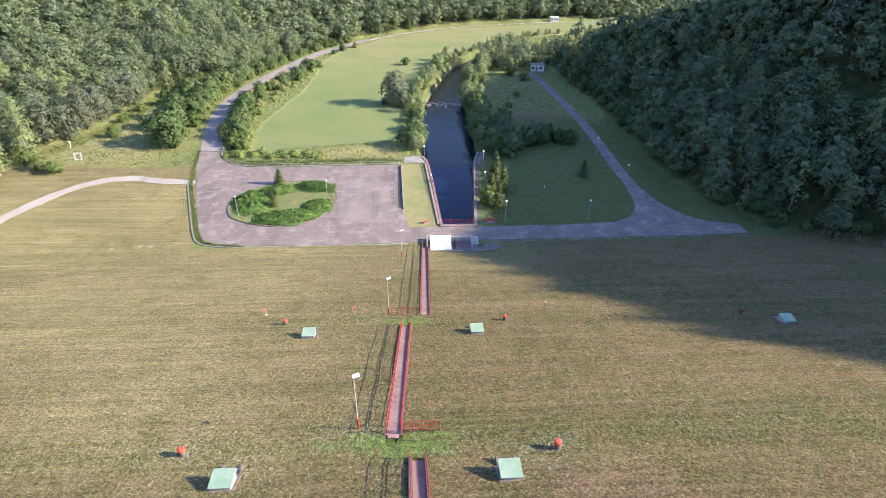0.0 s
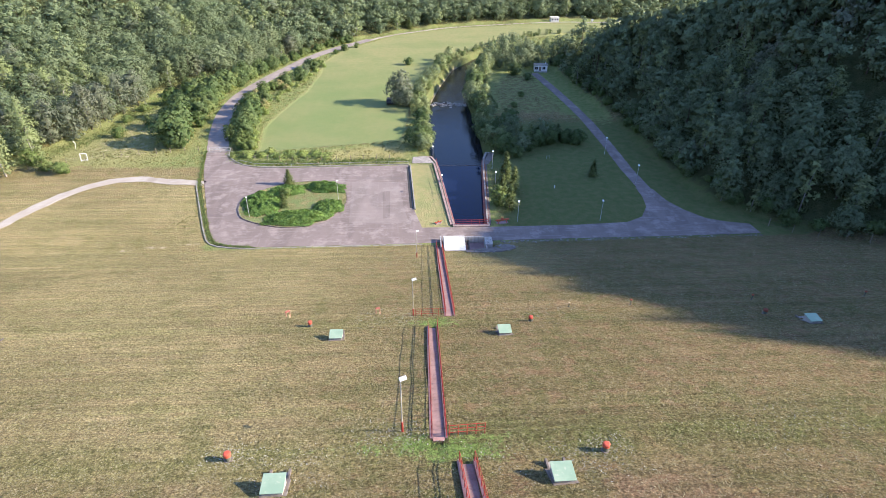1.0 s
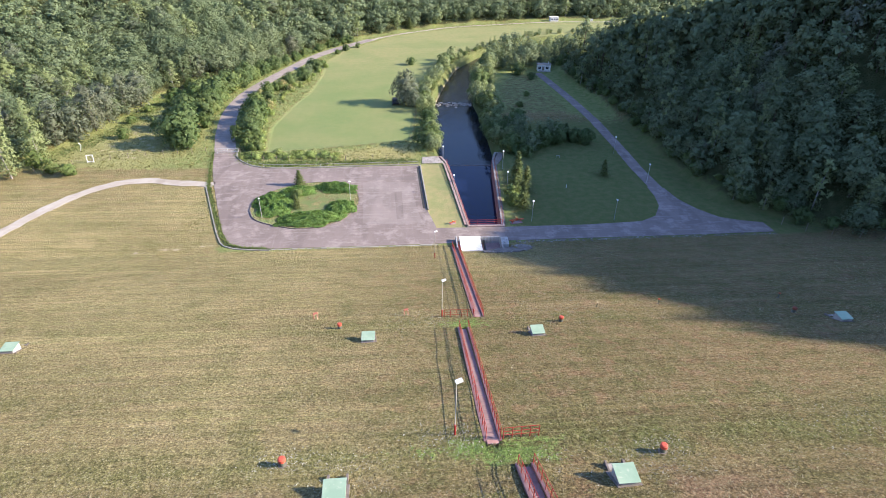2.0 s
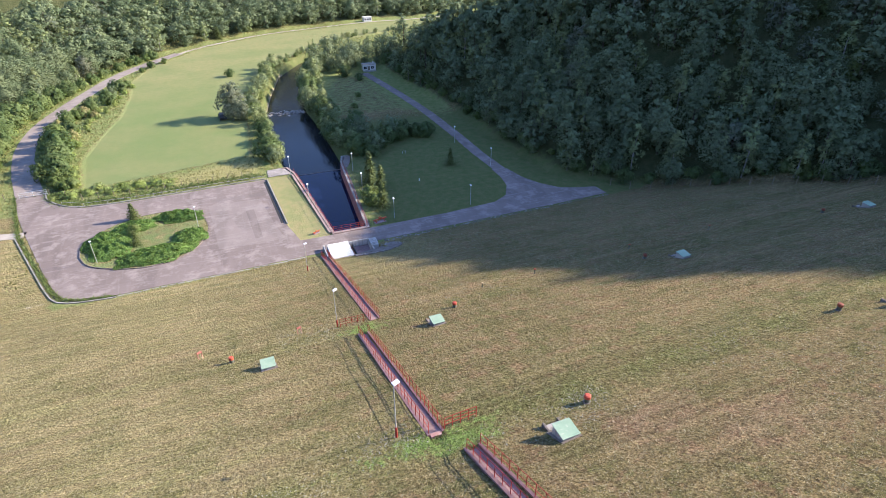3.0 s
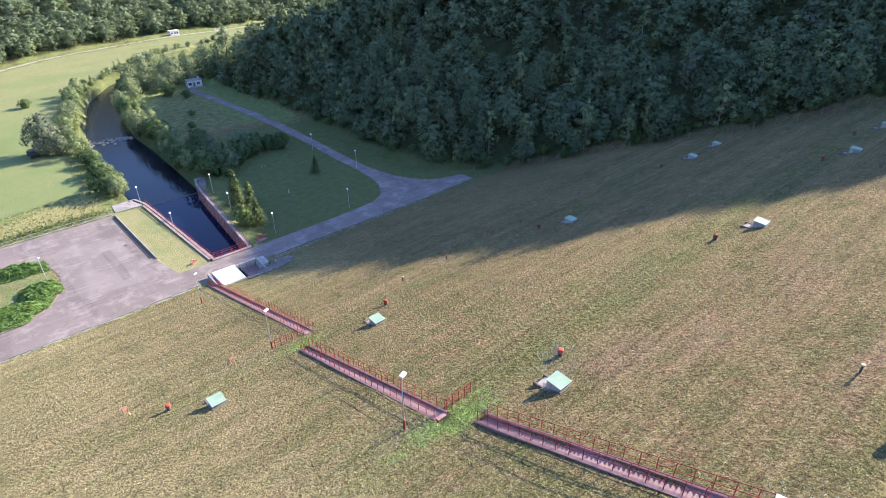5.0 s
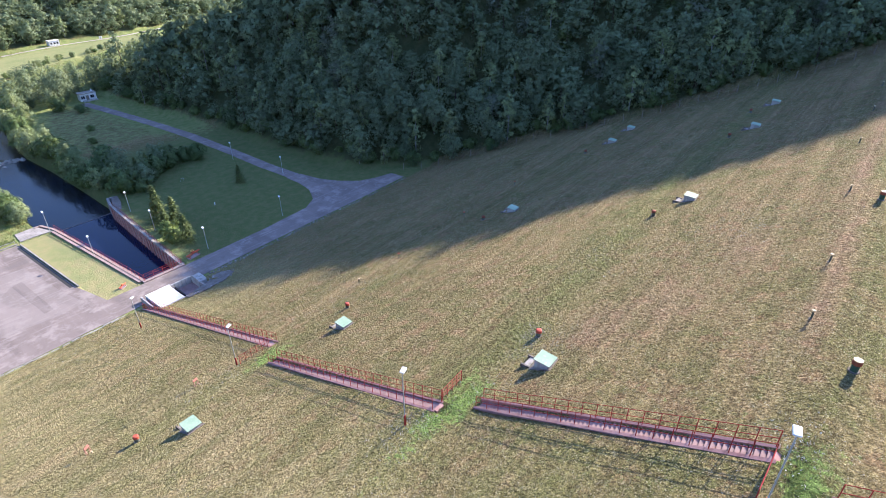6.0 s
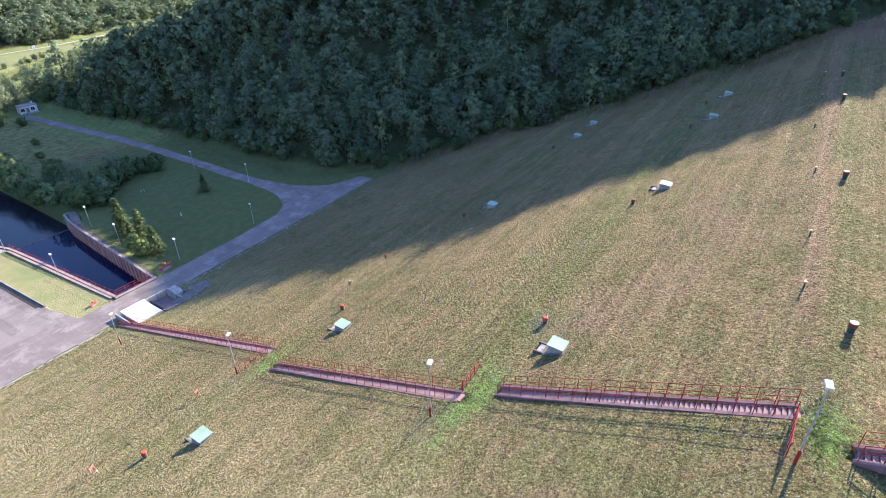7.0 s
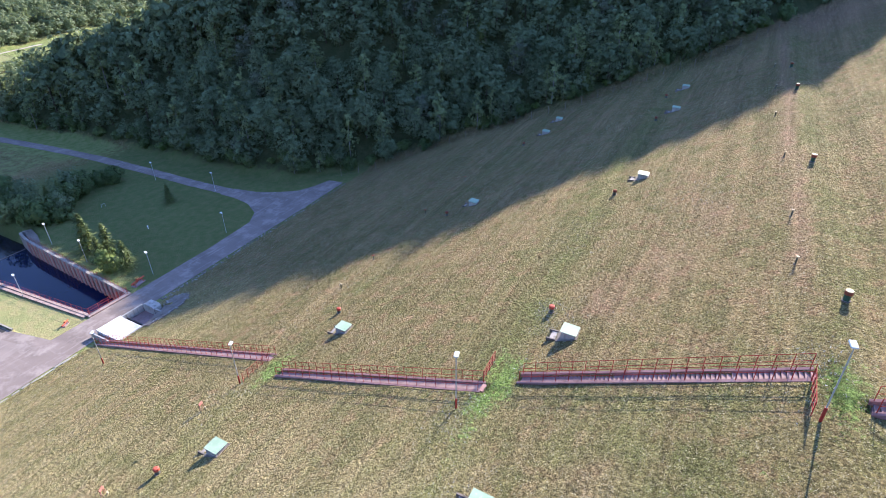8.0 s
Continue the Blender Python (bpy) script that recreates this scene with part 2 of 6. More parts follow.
M_GREEN = paint_material("pale_green_sheet_metal", (0.225, 0.325, 0.225), (0.285, 0.375, 0.265), (0.42, 0.44, 0.34), 0.6, 0.0, 0.6)
M_DARK = paint_material("dark_green_metal", (0.035, 0.075, 0.05), (0.05, 0.10, 0.065), (0.08, 0.07, 0.05), 0.5)
M_STEEL = paint_material("dark_steel", (0.05, 0.05, 0.055), (0.09, 0.09, 0.09), (0.14, 0.09, 0.06), 0.5, 0.6)
M_WOOD = paint_material("grey_weathered_wood", (0.20, 0.17, 0.13), (0.28, 0.24, 0.18), (0.12, 0.10, 0.08), 0.85)
M_PLASTER = concrete_material("pale_plaster", (0.70, 0.68, 0.64), (0.78, 0.76, 0.72), (0.55, 0.52, 0.48), 0.4)
M_GLASS = paint_material("dark_window_glass", (0.02, 0.025, 0.03), (0.03, 0.035, 0.04), (0.02, 0.02, 0.02), 0.08)
M_ROCK = concrete_material("river_boulders", (0.28, 0.25, 0.22), (0.45, 0.42, 0.38))
M_STRAW = leaf_material("dry_grass_blades", (0.28, 0.25, 0.12), (0.40, 0.35, 0.20), (0.52, 0.47, 0.32), 0.9, 0.55)
M_LEAF = leaf_material("broad_leaves", (0.118, 0.165, 0.082), (0.195, 0.250, 0.132), (0.205, 0.228, 0.118))
M_BIRCH = leaf_material("birch_leaves", (0.190, 0.245, 0.102), (0.275, 0.330, 0.145), (0.295, 0.310, 0.145))
M_PINE = leaf_material("pine_needles", (0.120, 0.155, 0.095), (0.190, 0.222, 0.145), (0.215, 0.200, 0.138))
M_SPRUCE = leaf_material("spruce_needles", (0.080, 0.115, 0.045), (0.170, 0.205, 0.065), (0.140, 0.170, 0.060))
M_WEED = leaf_material("tall_weeds", (0.17, 0.19, 0.060), (0.28, 0.27, 0.10), (0.34, 0.29, 0.13), 0.9, 0.5)
M_BUSH = leaf_material("dark_bush_leaves", (0.078, 0.130, 0.042), (0.150, 0.210, 0.075), (0.160, 0.190, 0.072))
M_FLOWER = paint_material("white_clover", (0.50, 0.50, 0.42), (0.60, 0.59, 0.52), (0.45, 0.44, 0.32), 0.9)
M_CREAM = paint_material("faded_cream_paint", (0.52, 0.42, 0.24), (0.60, 0.50, 0.31), (0.40, 0.27, 0.15), 0.7)
M_MAST = paint_material("cream_mast_paint", (0.40, 0.385, 0.335), (0.47, 0.45, 0.40), (0.30, 0.28, 0.24), 0.6)
M_SHRUB = leaf_material("shrub_leaves", (0.095, 0.155, 0.042), (0.175, 0.235, 0.072), (0.195, 0.215, 0.072))
M_JUNIPER = leaf_material("creeping_juniper", (0.105, 0.195, 0.044), (0.180, 0.290, 0.068), (0.195, 0.265, 0.070))
M_GOLD = leaf_material("yellowish_leaves", (0.25, 0.255, 0.095), (0.36, 0.34, 0.15), (0.40, 0.34, 0.17))
M_PIPE = paint_material("grimy_standpipe", (0.085, 0.095, 0.070), (0.13, 0.14, 0.11), (0.20, 0.19, 0.16), 0.7)
M_BARK = bark_material("brown_bark", (0.075, 0.055, 0.042), (0.14, 0.11, 0.085))
M_PALEBARK = bark_material("pale_birch_bark", (0.22, 0.21, 0.19), (0.40, 0.38, 0.35))
M_WATER = water_material("river_water", (0.012, 0.016, 0.026), (0.026, 0.024, 0.024), 0.35, 0.07)
M_SHOAL = water_material("shallow_brown_water", (0.026, 0.021, 0.018), (0.056, 0.044, 0.036), 0.5, 0.09)
M_POOL = water_material("still_pool_water", (0.004, 0.008, 0.034), (0.006, 0.010, 0.036), 0.05, 0.03)


# ---- mesh helpers ----
def quick_mesh(name, verts, quads=(), tris=(), mats=(), slots=None, normals=None):
    """A mesh from arrays of corners, four-sided and three-sided faces."""
    verts = np.asarray(verts, dtype=np.float32).reshape(-1, 3)
    quads = np.asarray(quads, dtype=np.int32).reshape(-1, 4)
    tris = np.asarray(tris, dtype=np.int32).reshape(-1, 3)
    me = bpy.data.meshes.new(name)
    me.vertices.add(len(verts))
    me.vertices.foreach_set("co", verts.ravel())
    loops = np.concatenate([quads.ravel(), tris.ravel()])
    me.loops.add(len(loops))
    me.loops.foreach_set("vertex_index", loops)
    nq, nt = len(quads), len(tris)
    me.polygons.add(nq + nt)
    me.polygons.foreach_set("loop_start", np.concatenate([np.arange(nq) * 4, nq * 4 + np.arange(nt) * 3]).astype(np.int32))
    for m in mats:
        me.materials.append(m)
    if slots is not None:
        me.polygons.foreach_set("material_index", np.asarray(slots, dtype=np.int32))
    me.update(calc_edges=True)
    me.validate()
    if normals is not None:
        me.polygons.foreach_set("use_smooth", np.ones(nq + nt, bool))
        me.normals_split_custom_set_from_vertices(np.asarray(normals, dtype=np.float32))
    return me


def mesh_of(name, bm, material):
    me = bpy.data.meshes.new(name)
    bmesh.ops.recalc_face_normals(bm, faces=bm.faces)
    bm.to_mesh(me)
    bm.free()
    me.materials.append(material)
    return me


def part(name, bm, material, parent, label=""):
    """One mesh object under a thing or a part."""
    ob = new(name, bm if isinstance(bm, bpy.types.Mesh) else mesh_of(name, bm, material))
    ob.parent = parent
    return tagged(ob, label) if label else ob


def thing(name, m, label, category, group="", kind=""):
    ob = new(name)
    ob.empty_display_size = 0.2
    ob.matrix_world = m
    return tagged(ob, label, category, group, kind)


def solid(name, bm, material, label, category, group="", kind="", m=None):
    ob = new(name, mesh_of(name, bm, material))
    if m is not None:
        ob.matrix_world = m
    return tagged(ob, label, category, group, kind)


def add_box(bm, x0, x1, y0, y1, z0, z1, bevel=0.0, m=None):
    made = bmesh.ops.create_cube(bm, size=1.0)["verts"]
    t = Matrix.Translation(((x0 + x1) / 2, (y0 + y1) / 2, (z0 + z1) / 2)) @ Matrix.Diagonal((x1 - x0, y1 - y0, z1 - z0, 1))
    bmesh.ops.transform(bm, matrix=(m @ t) if m else t, verts=made)
    if bevel:
        edges = list({e for v in made for e in v.link_edges})
        bmesh.ops.bevel(bm, geom=edges, offset=bevel, segments=1, affect="EDGES", profile=0.5)
    return bm


def box(*a, **k):
    return add_box(bmesh.new(), *a, **k)


def add_rod(bm, a, b, r, sides=6, r2=None):
    a, b = Vector(a), Vector(b)
    d = b - a
    made = bmesh.ops.create_cone(bm, cap_ends=True, segments=sides, radius1=r, radius2=r if r2 is None else r2, depth=d.length)["verts"]
    t = Matrix.Translation((a + b) / 2) @ d.to_track_quat("Z", "Y").to_matrix().to_4x4()
    bmesh.ops.transform(bm, matrix=t, verts=made)
    return bm


def rod(*a, **k):
    return add_rod(bmesh.new(), *a, **k)


def prism(points, z0, z1):
    """An upright block over a plan outline."""
    bm = bmesh.new()
    low = [bm.verts.new((x, y, z0)) for x, y in points]
    top = [bm.verts.new((x, y, z1)) for x, y in points]
    bm.faces.new(top), bm.faces.new(low[::-1])
    n = len(points)
    for i in range(n):
        bm.faces.new((low[i], low[(i + 1) % n], top[(i + 1) % n], top[i]))
    return bm


def smooth_line(points, step=2.0):
    """A Catmull-Rom line through plan points."""
    p = [Vector(q) for q in points]
    p = [2 * p[0] - p[1]] + p + [2 * p[-1] - p[-2]]
    out = []
    for i in range(1, len(p) - 2):
        n = max(2, int((p[i + 1] - p[i]).length / step))
        for k in range(n):
            t = k / n
            out.append(0.5 * (2 * p[i] + (p[i + 1] - p[i - 1]) * t + (2 * p[i - 1] - 5 * p[i] + 4 * p[i + 1] - p[i + 2]) * t * t + (3 * p[i] - p[i - 1] - 3 * p[i + 1] + p[i + 2]) * t ** 3))
    return out + [p[-2]]


def ribbon(points, width, z0, z1, edge=0.0, seed=0):
    """A strip of road along a plan line, with real thickness and a slightly ragged edge."""
    rng = random.Random(seed)
    line = smooth_line([(x, y, 0) for x, y in points], 1.5)
    bm = bmesh.new()
    rows = []
    for i, p in enumerate(line):
        d = (line[min(i + 1, len(line) - 1)] - line[max(i - 1, 0)]).normalized()
        n = Vector((-d.y, d.x, 0))
        w = width(i / (len(line) - 1)) if callable(width) else width
        a, b = p + n * (w / 2 + rng.uniform(-edge, edge)), p - n * (w / 2 + rng.uniform(-edge, edge))
        rows.append([bm.verts.new((q.x, q.y, z)) for q, z in ((a, z0), (a, z1), (b, z1), (b, z0))])
    for r, s in zip(rows, rows[1:]):
        for k in range(4):
            bm.faces.new((r[k], r[(k + 1) % 4], s[(k + 1) % 4], s[k]))
    bm.faces.new(rows[0]), bm.faces.new(rows[-1][::-1])
    return bm


# ---- the lie of the land ----
SKEW = 0.028
PROFILE_V = (-400, -60, -30, -16.5, -10, -9.2, 2.5, 5.8, 21.8, 24.2, 43.4, 46.2, 77.3, 78.2, 900)
PROFILE_Z = (14, 14, 24, 32, 32, 31.6, 26.1, 25.9, 19.0, 18.6, 11.3, 10.5, 0.05, 0.0, 0.0)
RIGHT_FOOT = np.array([(190, -400), (160, -60), (134, -10), (112, 8), (95, 26), (83, 45), (72, 66), (55, 84), (46.5, 92), (44.5, 110), (43.5, 140), (40.5, 168), (39.2, 186), (38.6, 193), (47, 204), (74, 222), (112, 246), (170, 266), (420, 330)], float)
LEFT_FOOT = np.array([(-190, -400), (-165, -60), (-140, 20), (-115, 75), (-92, 100), (-88, 116), (-83, 128), (-81, 140), (-79.5, 153), (-76, 164), (-68, 170), (-59.5, 175), (-54.3, 190), (-47.5, 212), (-38, 230.5), (-23, 247.5), (4, 269), (32, 280), (52, 286.5), (68, 287.5), (86, 287), (112, 293), (220, 326), (420, 380)], float)
RIVER = np.array([(3.1, 84, 2.95), (3.2, 112, 5.15), (3.2, 130, 5.4), (3.2, 146, 5.4), (3.3, 159, 4.6), (5.5, 175, 3.8), (10.8, 198, 3.6), (20, 215, 3.5), (36, 232, 3.5), (60, 248, 3.5), (100, 264, 4), (160, 285, 4), (420, 350, 4)], float)
WATER_Z = -2.4


def inside(poly, x, y):
    res = np.zeros(np.shape(x), bool)
    n = len(poly)
    for i in range(n):
        (ax, ay), (bx, by) = poly[i], poly[(i + 1) % n]
        if ay == by:
            continue
        res ^= ((ay > y) != (by > y)) & (x < (bx - ax) * (y - ay) / (by - ay) + ax)
    return res


def line_distance(line, x, y):
    """Distance to a plan line, and the line's third column (half width) at the nearest place."""
    best, wide = np.full(np.shape(x), 1e9), np.zeros(np.shape(x))
    for p, q in zip(line, line[1:]):
        dx, dy = q[0] - p[0], q[1] - p[1]
        t = np.clip(((x - p[0]) * dx + (y - p[1]) * dy) / (dx * dx + dy * dy), 0, 1)
        d = np.hypot(x - p[0] - t * dx, y - p[1] - t * dy)
        w = p[2] + t * (q[2] - p[2]) if len(p) > 2 else 0 * t
        wide = np.where(d < best, w, wide)
        best = np.minimum(best, d)
    return best, wide


VALLEY = [tuple(p) for p in LEFT_FOOT] + [tuple(p) for p in RIGHT_FOOT[::-1]]


def wave(x, y, s, k):
    return np.sin(x * s + k) * np.cos(y * s * 1.13 - 1.7 * k) + 0.5 * np.sin(x * s * 2.3 + y * s * 1.9 + k)


FLIGHTS = [((-3.2, 46.1), (-3.1, 77.2), 0.98), ((-5.2, 23.9), (-5.05, 43.3), 0.98), ((-3.1, 6.5), (-3.7, 21.6), 0.98), ((-4.75, -8.6), (-4.95, 4.1), 0.98)]


def crest(y):
    """Height of the shaded hill's shoulder along the valley."""
    return np.interp(y, (-60, -25, -14, -9, -4, 2, 9, 16, 24, 33, 41, 50, 56, 60, 63, 70, 76, 84, 92, 105, 120, 140, 160, 178, 192, 215), (62, 63, 62, 58.5, 58.5, 63, 66.5, 73, 75.5, 78, 77.5, 74.5, 64, 55.5, 50, 48, 47, 43.5, 39.5, 34, 29, 22, 14.5, 10, 7, 4))


def land(x, y):
    """Height of the ground, and how far up a wooded hillside a place lies."""
    x, y = np.asarray(x, float), np.asarray(y, float)
    v = y - SKEW * x
    z = np.interp(v, PROFILE_V, PROFILE_Z)
    out = ~inside(VALLEY, x, y)
    dr, _ = line_distance(RIGHT_FOOT, x, y)
    dl, _ = line_distance(LEFT_FOOT, x, y)
    right = out & (dr <= dl)
    left = out & (dl < dr)
    cap = crest(y)
    back = np.interp(y, (80, 105), (0.22, -0.08))
    up_r = np.where(0.9 * dr < cap, 0.9 * dr, np.maximum(cap + back * (dr - cap / 0.9), 2)) - 1.6 * (1 - np.exp(-dr / 4))
    up_l = np.interp(dl, (0, 8, 60, 160, 500), (0, 2.4, 29, 96, 200))
    z = z + np.where(right, up_r, 0) + np.where(left, up_l, 0)
    bump_w = np.clip((v - 84) / 6, 0, 1) * np.clip((np.minimum(dl, dr) - 1) / 6, 0, 1)
    z = z + np.where(out, 0.5, 0.0) * wave(x, y, 0.21, 0.3)
    far = np.clip((-48 - x) / 8, 0, 1) + np.clip((v - 125) / 10, 0, 1)
    z = z + np.clip(far, 0, 1) * bump_w * 0.025 * wave(x, y, 0.33, 1.1)
    face = np.clip((v + 8) / 4, 0, 1) * np.clip((76 - v) / 4, 0, 1)
    z = z + face * 0.02 * wave(x, y, 0.55, 2.0)
    for a, b, w in FLIGHTS:
        xl = a[0] + (b[0] - a[0]) * (y - a[1]) / (b[1] - a[1])
        z = z - 0.45 * ((y > a[1] - 0.1) & (y < b[1] + 0.1) & (x > xl + 0.12) & (x < xl + w - 0.27))
    pit = (x > -1.6) & (x < 6.4) & (y > 74.0) & (y < 79.5)
    z = np.where(pit, np.minimum(z, -0.2), z)
    # the river's bed and banks
    d, w = line_distance(RIVER, x, y)
    bank = np.where(y < 113, 0.25, 2.4)
    t = np.clip((d - w + 0.2) / bank, 0, 1)
    cut = (1 - t * t * (3 - 2 * t)) * np.where(y > 83.9, 1, 0)
    z = z * (1 - cut) + cut * (WATER_Z - 1.2)
    up = np.where(out, np.where(right, dr, dl), 0.0)
    return z, up, right, left


def ground_z(x, y):
    return float(land(np.array([x]), np.array([y]))[0][0])


def steps_between(spans):
    out = []
    for a, b, s in spans:
        out += list(np.arange(a, b - 1e-6, s))
    return np.array(out + [spans[-1][1]])


gx = steps_between([(-2600, -400, 220), (-400, -140, 20), (-140, -60, 2.0), (-60, -8, 1.0), (-8, -6, 0.5), (-6, -1.5, 0.25), (-1.5, 14, 0.5), (14, 70, 1.0), (70, 150, 2.0), (150, 400, 20), (400, 2600, 220)])
gy = steps_between([(-2600, -400, 220), (-400, -40, 30), (-40, -12, 4), (-12, 82, 1.0), (82, 126, 0.5), (126, 190, 1.0), (190, 310, 2.0), (310, 420, 10), (420, 2600, 220)])
GX, GY = np.meshgrid(gx, gy)
GZ, UP = land(GX, GY)[:2]
nx, ny = len(gx), len(gy)
idx = np.arange(nx * ny).reshape(ny, nx)
quads = np.stack([idx[:-1, :-1], idx[:-1, 1:], idx[1:, 1:], idx[1:, :-1]], -1).reshape(-1, 4)
me = quick_mesh("ground", np.stack([GX, GY, GZ], -1).reshape(-1, 3), quads, mats=(M_GROUND,))
V = GY - SKEW * GX
MEADOW = [(-41, 118), (-9, 124.5), (-7.5, 150), (-9, 166), (-3, 185), (3, 201), (12, 218), (24, 233), (52, 250), (90, 268), (92, 280), (58, 278.5), (10, 265), (-16, 246), (-33, 221), (-38, 200), (-37, 185), (-38, 165), (-41, 150), (-43, 135)]
LAWN_E = [(8.5, 84), (33, 84.5), (36, 92), (36, 100), (35.8, 118), (33, 128), (18, 128), (9, 112)]
STRIP = [(-6.5, 83), (0, 83), (-3, 111), (-8, 111)]
BARE = [(-84, 111.5), (-66, 112.5), (-58, 117), (-63, 124), (-69, 140), (-76, 141), (-79, 126)]


def soft_mask(poly, width=1.5):
    loop = np.array(poly + [poly[0]], float)
    d, _ = line_distance(loop, GX, GY)
    return np.clip(0.5 + np.where(inside(poly, GX, GY), d, -d) / (2 * width), 0, 1)


past_toe = np.clip((V - 77) / 2, 0, 1)
RIVER_D = line_distance(RIVER, GX, GY)
masks = {
    "meadow": np.maximum(soft_mask(MEADOW), 0.9 * soft_mask(STRIP, 0.8)),
    "lawn": np.maximum.reduce([soft_mask(LAWN_E), np.clip((GX - 8) / 3, 0, 1) * past_toe * np.clip((146 - GY) / 16, 0, 1), 0.8 * (GY > 113) * np.clip((RIVER_D[1] + 4.5 - RIVER_D[0]) / 1.5, 0, 1)]),
    "bare": np.maximum.reduce([soft_mask(BARE, 3) * 0.34, 0.7 * (GY > 160) * (GY < 204) * (GX < np.interp(GY, RIVER[:, 1], RIVER[:, 0])) * np.clip((RIVER_D[1] + 1.5 - RIVER_D[0]) / 0.8, 0, 1), 0.62 * np.clip(1 - line_distance([(-39.5, 79.3), (-45.0, 78.4), (-52.0, 77.0)], GX, GY)[0] / 0.9, 0, 1)]),
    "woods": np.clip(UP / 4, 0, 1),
    "lush": np.maximum.reduce([np.clip(1.25 - np.hypot((GX - a) / ra, (V - b) / rb), 0, 1) for a, b, ra, rb in ((-3.4, 22.8, 3.6, 1.7), (-3.6, 5.2, 3.2, 1.5), (-4.4, 44.8, 3.0, 1.6), (-5.0, 23.4, 6.5, 1.2))]) * 0.70,
    "greener": 0.45 * np.maximum.reduce([np.exp(-((V - c) / 1.3) ** 2) for c in (4.2, 23.2, 45.0)]) + 0.35 * np.exp(-((V - 24) / 3.5) ** 2),
}
masks["path"] = 0.85 * np.exp(-((V - 6.7 - 0.2 * wave(GX, GY, 0.2, 0.9)) / 0.6) ** 2) * np.clip((GX - 4) / 6, 0, 1)
for a, b, ra, rb in ((6.8, 18.3, 3.2, 2.2), (11.5, 15.0, 3.6, 2.0), (-12.5, 15.2, 3.0, 1.6), (20, 12.5, 4.0, 1.6)):
    masks["path"] = np.maximum(masks["path"], 0.7 * np.exp(-((GX - a) / ra) ** 2 - ((V - b) / rb) ** 2))
masks["path"] = np.maximum(masks["path"], 0.8 * np.clip(1.4 - np.hypot((GX - 112) / 18, (V + 1) / 9), 0, 1))
masks["greener"] = np.maximum(masks["greener"], 0.6 * np.exp(-((V - 4.9) / 0.8) ** 2) * np.clip((GX + 12) / 8, 0, 1))
# a darker, greener patch west of the upper steps
masks["greener"] = np.maximum(masks["greener"], 0.75 * np.exp(-((GX + 13) / 10) ** 2 - ((V - 13.5) / 5.5) ** 2))
masks["hay"] = 0.66 * np.clip((GY - 170) / 34, 0, 1)
WEST_SLOPE = [(-92, 103), (-62, 110), (-56, 120), (-58, 132), (-72, 152), (-78, 140), (-84, 126)]
masks["hay"] = np.maximum(masks["hay"], 2.2 * soft_mask(STRIP, 0.5))
masks["straw"] = np.maximum.reduce([0.45 * soft_mask(WEST_SLOPE, 4), 0.7 * soft_mask([(-27, 111.5), (-8.5, 111.5), (-8.5, 123.5), (-25, 118.5)], 1.5)])
west_turf = np.clip((-39 - GX) / 2, 0, 1) * np.clip((113 - GY) / 6, 0, 1)
masks["pale"] = 0.95 * np.clip((-GX - 2) / 21, 0, 1) * np.clip((V - 6) / 22, 0, 1) * np.clip((118 - V) / 20, 0, 1) * np.clip(0.85 + 0.15 * wave(GX, GY, 0.12, 0.4), 0, 1)
masks["pale"] = np.maximum(masks["pale"], 0.55 * np.clip((V - 54) / 12, 0, 1) * np.clip((80 - V) / 3, 0, 1) * np.clip((14 - np.abs(GX - 2)) / 8, 0, 1))
DRY_BACK = [(13, 142), (20, 133), (33, 131), (35.5, 150), (32.5, 186), (21, 187), (14, 166)]
masks["rough"] = np.clip(past_toe - 0.5 * soft_mask(DRY_BACK, 4) - west_turf - masks["meadow"] - masks["lawn"] - masks["bare"] - masks["woods"], 0, 1)
for key, arr in masks.items():
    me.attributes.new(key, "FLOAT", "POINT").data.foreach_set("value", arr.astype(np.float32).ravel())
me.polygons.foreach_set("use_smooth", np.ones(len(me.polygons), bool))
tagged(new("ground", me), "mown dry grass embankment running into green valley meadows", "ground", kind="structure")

# ---- water ----
line = smooth_line([(a, b, 0) for a, b, c in RIVER[:12]], 3.0)
hw = [float(line_distance(RIVER, np.array([p.x]), np.array([p.y]))[1][0]) + 1.6 for p in line]
ring_l, ring_r = [], []
for i, p in enumerate(line):
    d = (line[min(i + 1, len(line) - 1)] - line[max(i - 1, 0)]).normalized()
    w = hw[i] if p.y > 113 else hw[i] - 1.5
    ring_l.append((p.x - d.y * w, p.y + d.x * w))
    ring_r.append((p.x + d.y * w, p.y - d.x * w))


def water_strip(name, y0, y1, z, material, label):
    """A stretch of the river between two places along the valley."""
    ks = [i for i, p in enumerate(line) if y0 <= p.y <= y1]
    n = len(ks)
    v = [(*ring_l[i], z) for i in ks] + [(*ring_r[i], z) for i in ks]
    tagged(new(name, quick_mesh(name, v, [(i, i + 1, n + i + 1, n + i) for i in range(n - 1)], mats=(material,))), label, "water", kind="structure")


